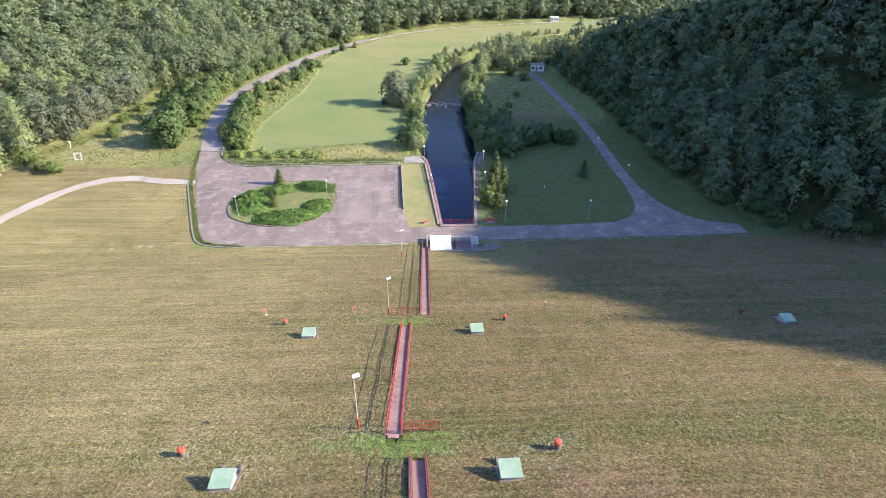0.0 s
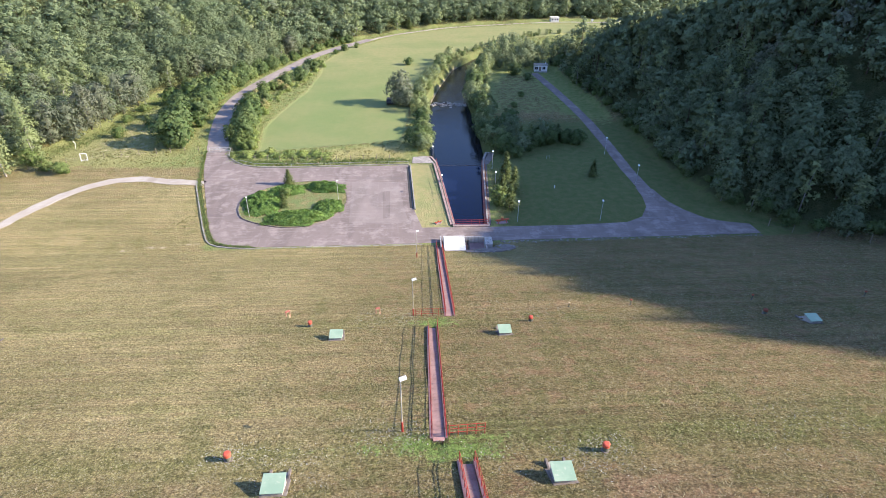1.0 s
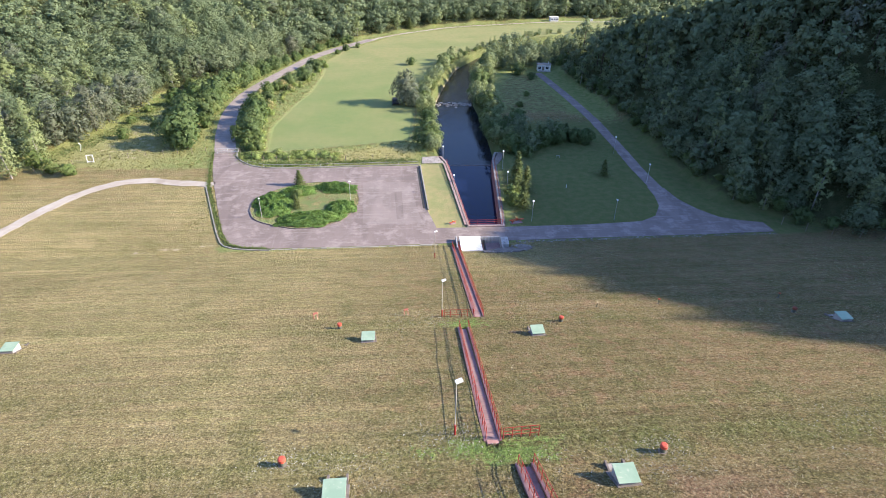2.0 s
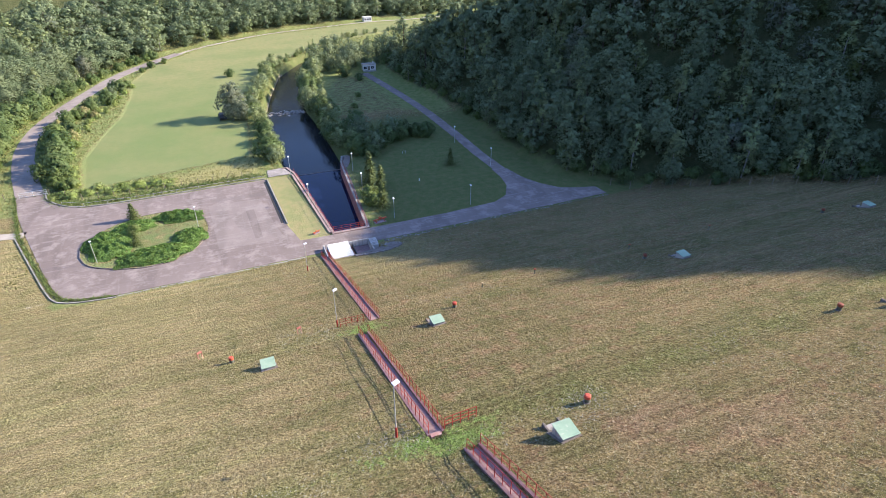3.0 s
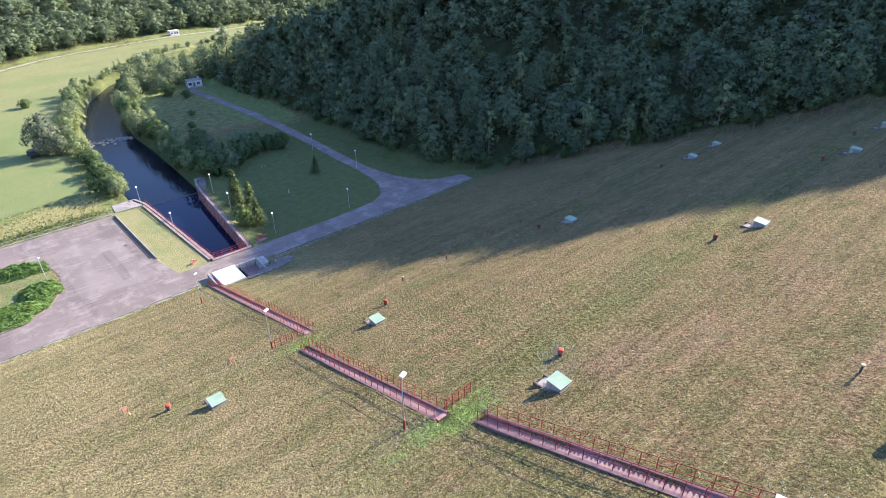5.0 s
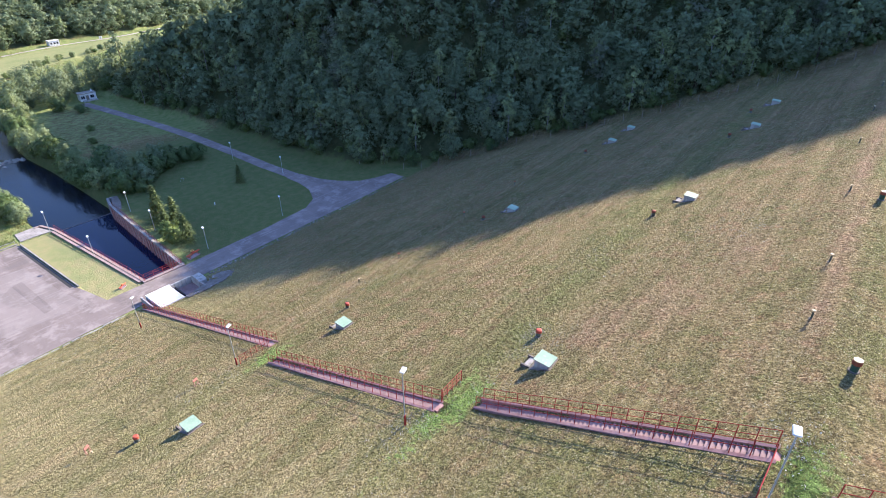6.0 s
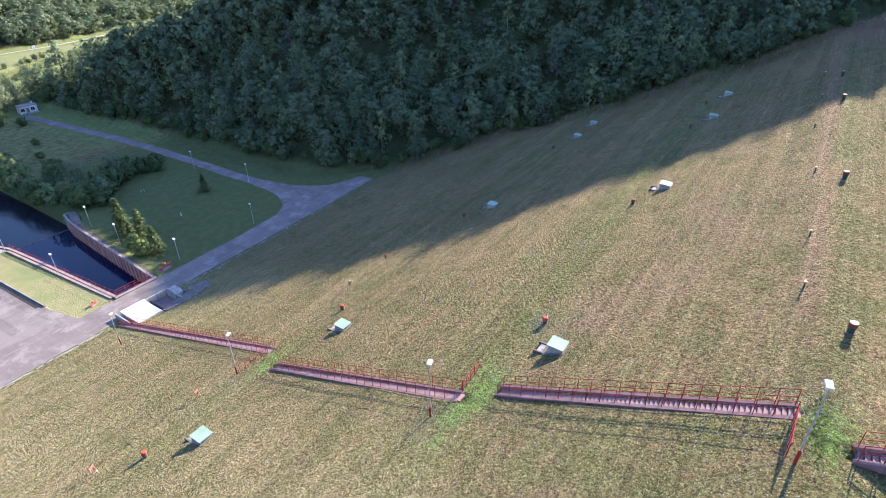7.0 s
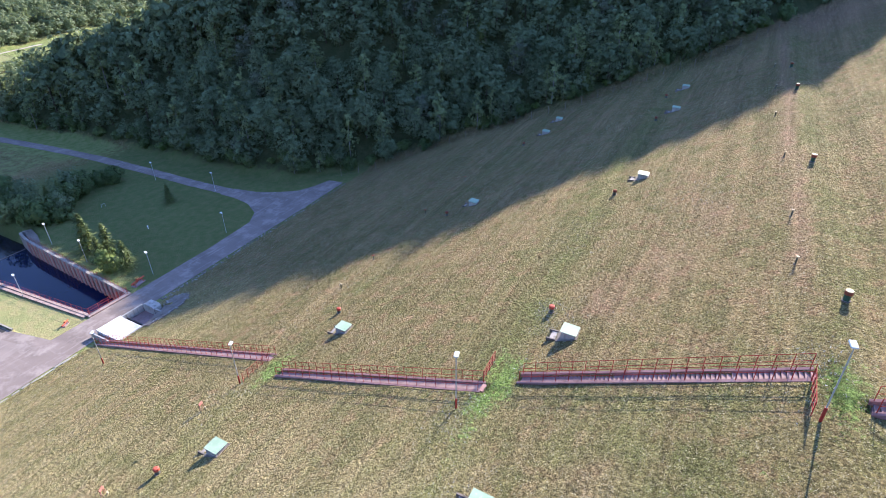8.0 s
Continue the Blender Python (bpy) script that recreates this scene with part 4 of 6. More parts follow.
# ---- hatches, pipe caps and markers on the face ----
def hatch(x, y, label):
    """A sloping sheet-metal lid over a concrete shaft, open towards the valley between two wing walls."""
    z = ground_z(x, y)
    ob = thing("hatch", pose(x, y, z, 0, 0, math.degrees(SKEW)) @ Matrix.Scale(0.66, 4), label, "hatch", "inspection hatches")
    bm = bmesh.new()
    side = [(-0.74, 0.66), (-0.74, -0.3), (0.85, -0.6), (0.85, 0.70), (0.0, 0.74)]
    rows = [[bm.verts.new((sx, sy, sz)) for sy, sz in side] for sx in (-0.8, 0.8)]
    for k in range(5):
        bm.faces.new((rows[0][k], rows[0][(k + 1) % 5], rows[1][(k + 1) % 5], rows[1][k]))
    bm.faces.new(rows[0]), bm.faces.new(rows[1][::-1])
    part("shaft", bm, M_CONCRETE, ob)
    tilt = Matrix.Translation((0, 0.02, 0.65)) @ Matrix.Rotation(radians(4), 4, "X")
    part("lid", box(-0.92, 0.92, -0.86, 0.96, 0.10, 0.16, 0.015, m=tilt), M_GREEN, ob, "pale green sheet-metal lid")
    part("footing", box(-1.05, 1.12, -1.02, 1.45, -0.22, 0.045, 0.03, m=Matrix.Rotation(radians(-22), 4, "X") @ Matrix.Rotation(radians(3), 4, "Z")), M_OLDWALL, ob, "ragged concrete footing")
    part("door", box(-0.55, 0.55, 0.85, 0.89, -0.35, 0.35), M_STEEL, ob)
    for sx in (-0.86, 0.70):
        part("wing_wall", box(sx, sx + 0.2, 0.85, 2.4, -0.95, -0.52, 0.02), M_OLDWALL, ob)
    part("threshold", box(-0.66, 0.70, 0.9, 2.1, -0.9, -0.62, 0.02), M_WALL, ob)
    return ob


for x, y in ((-45.2, 41.6), (-13.3, 41.1), (2.3, 41.2), (32.4, 42.0), (64.0, 42.9), (72.3, 43.2), (-13.4, 19.8), (2.0, 19.9), (33.6, 21.1), (62.0, 21.9), (76.3, 22.5)):
    hatch(x - 0.2, y, "concrete inspection hatch with pale green metal lid set in the slope")


def pipe_cap(x, y, r, h, top):
    z = ground_z(x, y)
    ob = thing("pipe_cap", pose(x, y, z), ("green standpipe with rust-brown rim and cream lid" if r > 0.18 else "grimy standpipe with cap darkened for shade" if x > 20 else "grimy standpipe with an orange-red cap") + " in a collar", "standpipe", "standpipes on the berms")
    part("pipe", rod((0, 0, -0.3), (0, 0, h), r, 12), M_DARK if r > 0.18 else M_PIPE, ob)
    part("collar", rod((0, 0, -0.2), (0, 0, 0.05), r * 1.4, 10), M_OLDWALL, ob)
    bm = rod((0, 0, h - 0.2), (0, 0, h), r * 1.25, 14)
    add_rod(bm, (0, 0, h), (0, 0, h + top), r * 1.25, 14, r2=r * 0.8)
    # past x 20 the brown puts the hill's shade into the cap colour
    part("cap", bm, M_RUST_SHADE if r > 0.18 or x > 20 else M_ORANGE, ob, "rust and shade brown cap" if r > 0.18 or x > 20 else "orange-red painted cap")
    if r > 0.18:
        part("lid", rod((0, 0, h + top), (0, 0, h + top + 0.025), r * 1.18, 14), M_CREAM, ob, "faded cream lid")
    return ob


for x, y in ((-16.5, 44.3), (5.2, 44.3), (29.2, 44.6), (58.6, 45.1), (-16.9, 22.5), (5.0, 22.3), (28.9, 23.2), (57.9, 24.1), (71.7, 24.9)):
    pipe_cap(x, y, 0.175, 0.58, 0.05)
for x, y in ((4.9, 4.7), (28.9, 6.0), (56.4, 7.3), (70.4, 8.0)):
    pipe_cap(x, y, 0.185, 0.66, 0.05)


def marker(x, y, h, material, label):
    z = ground_z(x, y)
    ob = thing("marker_post", pose(x, y, z), label, "marker post", "survey markers")
    part("post", rod((0, 0, -0.2), (0, 0, h), 0.055, 8), M_PIPE, ob, "grimy dark stem")
    bm = rod((0, 0, h - 0.03), (0, 0, h + 0.05), 0.085, 10, r2=0.13)
    add_rod(bm, (0, 0, h + 0.05), (0, 0, h + 0.09), 0.13, 10, r2=0.11)
    part("top", bm, material, ob)
    part("base", box(-0.12, 0.12, -0.12, 0.12, -0.2, 0.02, 0.03), M_OLDWALL, ob)
    return ob


for x, y in ((9.2, 7.2), (17.0, 7.5), (31.0, 8.2), (46.0, 9.3), (59.6, 9.6), (73.6, 10.1)):
    marker(x, y, 0.52, M_CREAM, "small dark survey post with a cream cap")
for x, y in ((16.7, 48.0), (30.3, 48.6), (43.0, 48.7)):
    marker(x, y, 0.6, M_DULLRED, "small dark survey post with a dull red cap")
marker(10.0, 47.8, 0.5, M_CREAM, "small dark survey post with a pale cap")
for x, y, turn in ((-19.25, 46.95, 30), (-10.1, 47.2, 20)):
    ob = thing("sign_stand", pose(x, y, ground_z(x, y), 0, 0, turn), "small faded red plate on thin pinkish legs beside a yellow stub", "sign", "sign stands")
    for sx in (-0.2, 0.2):
        part("leg", rod((sx, 0.1, -0.2), (sx, 0.0, 0.78), 0.028, 6), M_SALMON, ob, "thin pinkish leg")
        part("brace", rod((sx, -0.22, -0.15), (sx, 0.0, 0.62), 0.022, 6), M_SALMON, ob)
    part("plate", box(-0.25, 0.25, -0.025, 0.025, 0.60, 0.80, 0.012, m=Matrix.Translation((0, 0, 0.7)) @ Matrix.Rotation(-0.6, 4, "X") @ Matrix.Translation((0, 0, -0.7))), M_FADEDRED, ob, "faded red plate")
    part("stub", rod((0.05, -0.28, -0.2), (0.05, -0.28, 0.30), 0.075, 8), M_CREAM, ob, "cream yellow stub post")


def valve_stand(x, y, turn, size, label):
    """A low tangle of orange steel: two frames, a long beam, a gearbox and a hand wheel."""
    ob = thing("valve_stand", pose(x, y, 0.02, 0, 0, turn) @ Matrix.Scale(size, 4), label, "valve stand")
    for sx in (-0.9, 0.9):
        part("frame", rod((sx, -0.4, -0.1), (sx, 0, 0.62), 0.07, 6), M_DULLRED, ob)
        part("frame", rod((sx, 0.4, -0.1), (sx, 0, 0.62), 0.07, 6), M_DULLRED, ob)
    part("beam", box(-1.5, 1.5, -0.13, 0.13, 0.55, 0.74, 0.03), M_DULLRED, ob)
    part("foot_plate", box(-1.2, 1.2, -0.5, 0.5, -0.12, 0.06, 0.02), M_STAIR, ob)
    part("gearbox", box(-0.2, 0.25, -0.2, 0.2, 0.74, 1.05, 0.05), M_DULLRED, ob)
    part("brace", rod((-0.9, 0, 0.2), (0.9, 0, 0.6), 0.05, 6), M_DULLRED, ob)
    bm = bmesh.new()
    for k in range(12):
        a, b = k / 12 * math.tau, (k + 1) / 12 * math.tau
        add_rod(bm, (0.3 * math.cos(a), 0.3 * math.sin(a), 1.2), (0.3 * math.cos(b), 0.3 * math.sin(b), 1.2), 0.03, 5)
    for k in range(3):
        a = k / 3 * math.tau
        add_rod(bm, (0, 0, 1.2), (0.3 * math.cos(a), 0.3 * math.sin(a), 1.2), 0.025, 5)
    part("wheel", bm, M_YELLOW, ob)
    part("spindle", rod((0, 0, 1.0), (0, 0, 1.22), 0.04, 6), M_STEEL, ob)
    return ob


valve_stand(8.5, 84.9, 12, 0.85, "orange steel valve stand with a long beam beside the canal")
valve_stand(-2.4, 84.9, 30, 0.5, "low orange steel valve stand on the grass strip")


# ---- trees ----
def ico(sub=1):
    bm = bmesh.new()
    bmesh.ops.create_icosphere(bm, subdivisions=sub, radius=1.0)
    v = np.array([q.co[:] for q in bm.verts])
    f = np.array([[q.index for q in face.verts] for face in bm.faces])
    bm.free()
    return v, f


ICO_V, ICO_F = ico(1)


def leaf_quads(rs, centre, normal, size, lean=0.7, long=1.0, reach=None):
    """Small four-cornered leaf clumps at the given places, roughly facing the given ways."""
    n = len(centre)
    nn = normal + rs.normal(0, lean, (n, 3))
    nn /= np.linalg.norm(nn, axis=1, keepdims=True) + 1e-9
    t = np.cross(nn, rs.normal(0, 1, (n, 3))) if reach is None else reach + rs.normal(0, 0.18, (n, 3))
    t /= np.linalg.norm(t, axis=1, keepdims=True) + 1e-9
    b = np.cross(nn, t)
    s = size * rs.uniform(0.55, 1.35, (n, 1))
    k = rs.uniform(0.5, 1.0, (n, 4, 1))
    v = np.stack([centre - t * s * long * k[:, 0], centre - b * s * k[:, 1] + nn * s * 0.25, centre + t * s * long * k[:, 2], centre + b * s * k[:, 3] + nn * s * 0.25], 1)
    return v.reshape(-1, 3), np.arange(n * 4).reshape(-1, 4)


def leaf_tris(rs, centre, normal, size, lean=0.5):
    """Small three-cornered leaf sprays at the given places, roughly facing the given ways."""
    n = len(centre)
    nn = normal + rs.normal(0, lean, (n, 3))
    nn /= np.linalg.norm(nn, axis=1, keepdims=True) + 1e-9
    t = np.cross(nn, rs.normal(0, 1, (n, 3)))
    t /= np.linalg.norm(t, axis=1, keepdims=True) + 1e-9
    b = np.cross(nn, t)
    s = size * rs.uniform(0.65, 1.35, (n, 1))
    k = rs.uniform(0.7, 1.3, (n, 3, 1))
    v = np.stack([centre + t * s * 1.25 * k[:, 0], centre + (-0.6 * t + 0.85 * b) * s * k[:, 1], centre + (-0.6 * t - 0.85 * b) * s * k[:, 2]], 1)
    out = normal / (np.linalg.norm(normal, axis=1, keepdims=True) + 1e-9)
    soft = 0.9 * out + 0.24 * nn
    soft /= np.linalg.norm(soft, axis=1, keepdims=True) + 1e-9
    return v.reshape(-1, 3), np.arange(n * 3).reshape(-1, 3), np.repeat(soft, 3, axis=0)


def leafy_crown(rs, h, w, low, count, size, point, lumps):
    """A crown: small leaf clumps over an uneven egg-shaped outline, round larger boughs that close it inside."""
    phase = rs.uniform(0, math.tau, 6)

    def skin(f, a, k):
        """Places on the crown's uneven outline, drawn in by k, and the ways that they face."""
        shape = np.sin(math.pi * np.clip(f, 0.03, 0.985) ** point) ** 0.75
        bulge = 1 + lumps * (np.sin(3 * a + phase[0] + 5 * f) * np.cos(9 * f + phase[1] - a) + 0.7 * np.sin(5 * a - 13 * f + phase[2]))
        r = w * 0.5 * shape * bulge * k
        z = h * (low + (1 - low) * f) + 0.06 * h * lumps * 4 * np.sin(4 * a + phase[3]) * (f > 0.3)
        return np.stack([r * np.cos(a), r * np.sin(a), z], -1), np.stack([np.cos(a), np.sin(a), 1.6 * f - 0.35], -1)

    # boughs: leaf clumps over rounded lobes set about the outline, the topmost last
    lobes = max(11, min(30, count // 32))
    lf = np.clip((np.arange(lobes) + rs.uniform(0.2, 0.8, lobes)) / lobes, 0.05, 0.97)
    la = np.arange(lobes) * 2.4 + rs.normal(0, 0.35, lobes)
    lc, ld = skin(lf, la, 0.74 * rs.uniform(0.66, 1.15, lobes))
    lr = w * rs.uniform(0.18, 0.28, lobes) * (0.6 + 0.4 * np.sin(math.pi * np.clip(lf, 0.1, 0.9)))
    pick = rs.choice(lobes, count, p=lr ** 2 / np.sum(lr ** 2))
    way = rs.normal(0, 1, (count, 3)) + 0.9 * ld[pick]
    way[:, 2] += 0.35
    way /= np.linalg.norm(way, axis=1, keepdims=True)
    c = lc[pick] + way * (lr[pick] * rs.uniform(0.62, 1.26, count))[:, None] * np.array([1, 1, 0.85])
    c[:, 2] = np.maximum(c[:, 2], 0.08)
    v, f, nv = leaf_tris(rs, c, way + 0.3 * ld[pick], size, 0.5)
    # twigs and leaves inside the crown, which close it
    inner = int(count * 0.27)
    ci, di = skin(rs.beta(1.3, 1.3, inner), rs.uniform(0, math.tau, inner), rs.uniform(0.25, 0.78, inner))
    vi, fi, ni = leaf_tris(rs, ci, di, size * 1.55, 0.7)
    return np.zeros((0, 3)), np.zeros((0, 4), int), np.concatenate([v, vi]), np.concatenate([f, fi + len(v)]), np.concatenate([nv, ni])


def trunk_arrays(rs, height, r, limbs, spread):
    """A tapered, slightly bent trunk with limbs, as six-sided tubes."""
    vs, qs = [], []

    def tube(pts, radii):
        base = sum(len(v) for v in vs)
        ring = np.array([(math.cos(k * math.tau / 5), math.sin(k * math.tau / 5), 0) for k in range(5)])
        for p, q in zip(pts, radii):
            vs.append(np.array(p) + ring * q)
        for i in range(len(pts) - 1):
            for k in range(5):
                a, b = base + i * 5 + k, base + i * 5 + (k + 1) % 5
                qs.append((a, b, b + 5, a + 5))

    bend = rs.normal(0, 0.02 * height, (4, 2))
    pts = [(bend[i, 0] * (i > 0), bend[i, 1] * (i > 0), -0.4 + (height + 0.4) * i / 3) for i in range(4)]
    tube(pts, [r, r * 0.75, r * 0.5, r * 0.15])
    for k in range(limbs):
        h = height * rs.uniform(0.3, 0.75)
        a = rs.uniform(0, math.tau)
        out = spread * rs.uniform(0.5, 0.9)
        tube([(0, 0, h), (math.cos(a) * out * 0.5, math.sin(a) * out * 0.5, h + out * 0.35), (math.cos(a) * out, math.sin(a) * out, h + out * 0.55)], [r * 0.4, r * 0.25, r * 0.08])
    return np.concatenate(vs), np.array(qs)


def broad_tree(seed, h, w, count=1000, size=0.25, low=0.06, point=1.0, lumps=0.16):
    rs = np.random.RandomState(seed)
    return leafy_crown(rs, h, w, low, count, size, point, lumps), trunk_arrays(rs, h * 0.8, 0.016 * h + 0.03, 4, w * 0.4)


def spire_tree(seed, h, w, tiers=15, count=18, size=0.27, bare=0.06):
    """A conifer: drooping whorls of needled boughs, narrowing to a tip."""
    rs = np.random.RandomState(seed)
    cs, ns, ds = [], [], []
    for k in range(tiers):
        f = bare + (1 - bare) * k / tiers
        rad = w * 0.5 * (1 - f) ** 0.9 + 0.10
        m = max(6, int(count * (1 - f) + 5))
        for a in rs.uniform(0, 0.4) + np.arange(m) / m * math.tau + rs.normal(0, 0.12, m):
            long_ = rs.uniform(0.5, 1.25)
            for s in (0.35, 0.62, 0.86, 1.05):
                r = rad * s * long_
                cs.append((math.cos(a) * r, math.sin(a) * r, h * f - 0.30 * r + 0.12 * r * s + rs.uniform(-0.06, 0.06)))
                ns.append((math.cos(a) * 0.3, math.sin(a) * 0.3, 1.0))
                ds.append((math.cos(a), math.sin(a), -0.25))
    v, q = leaf_quads(rs, np.array(cs), np.array(ns), size, 0.25, 1.7, np.array(ds))
    inner = rs.uniform(0.1, 0.9, 130)
    ang = rs.uniform(0, math.tau, 130)
    rad = w * 0.27 * (1 - inner)
    vi, qi = leaf_quads(rs, np.stack([rad * np.cos(ang), rad * np.sin(ang), h * inner], 1), np.stack([np.cos(ang), np.sin(ang), 0.5 + 0 * ang], 1), 0.5, 0.6)
    v, q = np.concatenate([v, vi]), np.concatenate([q, qi + len(v)])
    core = np.zeros((0, 3))
    return (v, q, core, np.zeros((0, 3), int), core), trunk_arrays(rs, h * 0.95, 0.016 * h + 0.03, 0, 1)


def tree_meshes(data, leaf, bark):
    (v, q, cv, cf, cn), (tv, tq) = data
    crown = quick_mesh("crown", np.concatenate([v, cv]), q, cf + len(v), (leaf,), normals=np.concatenate([np.zeros_like(v), cn]))
    return crown, quick_mesh("trunk", tv, tq, mats=(bark,))


KINDS = {
    "broad": [(broad_tree(10 + k, h, w, point=p, lumps=l), M_LEAF, M_BARK) for k, (h, w, p, l) in enumerate(((9.5, 8.6, 1.4, 0.2), (10.5, 9.2, 1.3, 0.18), (8.8, 8.4, 1.35, 0.22), (11.5, 7.4, 1.1, 0.17), (8.4, 8.6, 1.5, 0.2)))],
    "birch": [(broad_tree(30 + k, h, w, 900, 0.20, 0.05, 0.6, 0.13), M_BIRCH, M_PALEBARK) for k, (h, w) in enumerate(((11.5, 4.8), (13, 5.4), (10, 4.6)))],
    "pine": [(broad_tree(40 + k, h, w, 950, 0.22, 0.04, 0.62, 0.2), M_PINE, M_BARK) for k, (h, w) in enumerate(((9, 6.2), (10.5, 6.6)))],
    "spruce": [(spire_tree(50 + k, h, w), M_SPRUCE, M_BARK) for k, (h, w) in enumerate(((9, 6.4), (7, 5.6)))],
    "shrub": [(broad_tree(60 + k, h, w, 520, 0.19, 0.0, 1.25, 0.2), M_SHRUB, M_BARK) for k, (h, w) in enumerate(((3.0, 3.6), (2.4, 3.4), (3.8, 3.8)))],
    "dark_shrub": [(broad_tree(70 + k, h, w, 760, 0.24, 0.0, 1.2, 0.15), M_BUSH, M_BARK) for k, (h, w) in enumerate(((4.5, 5.5), (3.6, 4.2)))],
    "far": [(broad_tree(80 + k, h, w, 120, 0.85, 0.1, 1.3, 0.15), M_LEAF, M_BARK) for k, (h, w) in enumerate(((12, 8.2), (11, 7.6)))],
}
for kind, size in (("broad", 0.36), ("birch", 0.29), ("pine", 0.31)):
    KINDS[kind + "_small"] = [(broad_tree(90 + k, h, w, 350, size * 1.05, 0.06, p, 0.17), leaf, bark) for k, (h, w, p, leaf, bark) in enumerate({"broad": ((10, 8.6, 1.35, M_LEAF, M_BARK), (11.0, 8.2, 1.2, M_LEAF, M_BARK), (8.6, 8.8, 1.45, M_LEAF, M_BARK)), "birch": ((11.5, 5.0, 0.6, M_BIRCH, M_PALEBARK), (12.5, 5.4, 0.6, M_BIRCH, M_PALEBARK)), "pine": ((9.5, 6.4, 0.62, M_PINE, M_BARK),)}[kind])]
KINDS["upright"] = [(broad_tree(120 + k, h, w, 900, 0.25, 0.05, p, 0.16), M_LEAF, M_BARK) for k, (h, w, p) in enumerate(((11.5, 6.2, 0.66), (12.5, 6.6, 0.6), (10.5, 6.4, 0.72)))]
KINDS["upright_small"] = [(broad_tree(125 + k, h, w, 360, 0.36, 0.05, p, 0.16), M_LEAF, M_BARK) for k, (h, w, p) in enumerate(((11.5, 6.4, 0.66), (12.5, 6.8, 0.6)))]
KINDS["willow"] = [(broad_tree(110 + k, h, w, 760, 0.2, 0.02, p, 0.24), M_BIRCH, M_BARK) for k, (h, w, p) in enumerate(((5.6, 5.4, 1.2), (6.6, 5.2, 1.0), (4.8, 5.0, 1.35)))]
KINDS["gold_shrub"] = [(broad_tree(115, 3.4, 3.6, 560, 0.17, 0.0, 1.15, 0.22), M_GOLD, M_BARK)]
KINDS["round_pine"] = [(broad_tree(97, 9.0, 8.0, 1500, 0.25, 0.05, 1.0, 0.22), M_PINE, M_BARK), (broad_tree(98, 8.0, 6.5, 1100, 0.25, 0.05, 0.9, 0.22), M_PINE, M_BARK)]
KINDS["far_mid"] = [(broad_tree(84 + k, h, w, 400, 0.38, 0.1, 1.3, 0.17), M_LEAF, M_BARK) for k, (h, w) in enumerate(((11, 9), (10, 8.4), (11.5, 7.8)))]
KINDS["weed"] = [(broad_tree(94 + k, 1.5, 2.6, 420, 0.13, 0.0, 1.4, 0.25), M_FRESH, M_BARK) for k in range(2)]
MADE = {}


def tree_thing(kind, k, x, y, scale, turn, label, category, group, name="tree", squash=1.0):
    """One tree with its trunk and crown, standing on the ground."""
    k %= len(KINDS[kind])
    if (kind, k) not in MADE:
        MADE[kind, k] = tree_meshes(*KINDS[kind][k])
    crown, trunk = MADE[kind, k]
    ob = thing(name, pose(x, y, ground_z(x, y) - 0.1, 0, 0, turn) @ Matrix.Diagonal((scale, scale, scale * squash, 1)), label, category, group)
    part("trunk", trunk, None, ob)
    part("crown", crown, None, ob)
    return ob


def join_trees(name, places, label, category):
    """Woods too many to count, as one mesh: rows of kind, variant, x, y, z, scale, squash and turn."""
    vs, qs, ts, qm, tm, ns = [], [], [], [], [], []
    mats = [M_BUSH, M_LEAF, M_BIRCH, M_PINE, M_SPRUCE, M_SHRUB, M_BARK, M_PALEBARK]
    base = 0
    for kind, k, x, y, z, s, sq, turn in places:
        ((v, q, cv, cf, cn), (tv, tq)), leaf, bark = KINDS[kind][k % len(KINDS[kind])]
        c, sn = math.cos(turn) * s, math.sin(turn) * s
        rot = np.array([[c, sn, 0], [-sn, c, 0], [0, 0, s * sq]])
        allv = np.concatenate([v, cv, tv]) @ rot + np.array([x, y, z])
        vs.append(allv)
        turned = cn @ (rot / s)
        ns += [np.zeros_like(v), turned / (np.linalg.norm(turned, axis=1, keepdims=True) + 1e-9), np.zeros_like(tv)]
        qs += [q + base, tq + base + len(v) + len(cv)]
        ts.append(cf + base + len(v))
        li, bi = mats.index(leaf), mats.index(bark)
        qm += [np.full(len(q), li), np.full(len(tq), bi)]
        tm.append(np.full(len(cf), li))
        base += len(allv)
    me = quick_mesh(name, np.concatenate(vs), np.concatenate(qs), np.concatenate(ts), mats, np.concatenate(qm + tm), np.concatenate(ns))
    return tagged(new(name, me), label, category, kind="stuff")


def scatter(x0, x1, y0, y1, gap, seed):
    rs = np.random.RandomState(seed)
    xs, ys = np.meshgrid(np.arange(x0, x1, gap), np.arange(y0, y1, gap))
    xs = xs + rs.uniform(-0.45, 0.45, xs.shape) * gap
    ys = ys + rs.uniform(-0.45, 0.45, ys.shape) * gap
    return xs.ravel(), ys.ravel(), rs


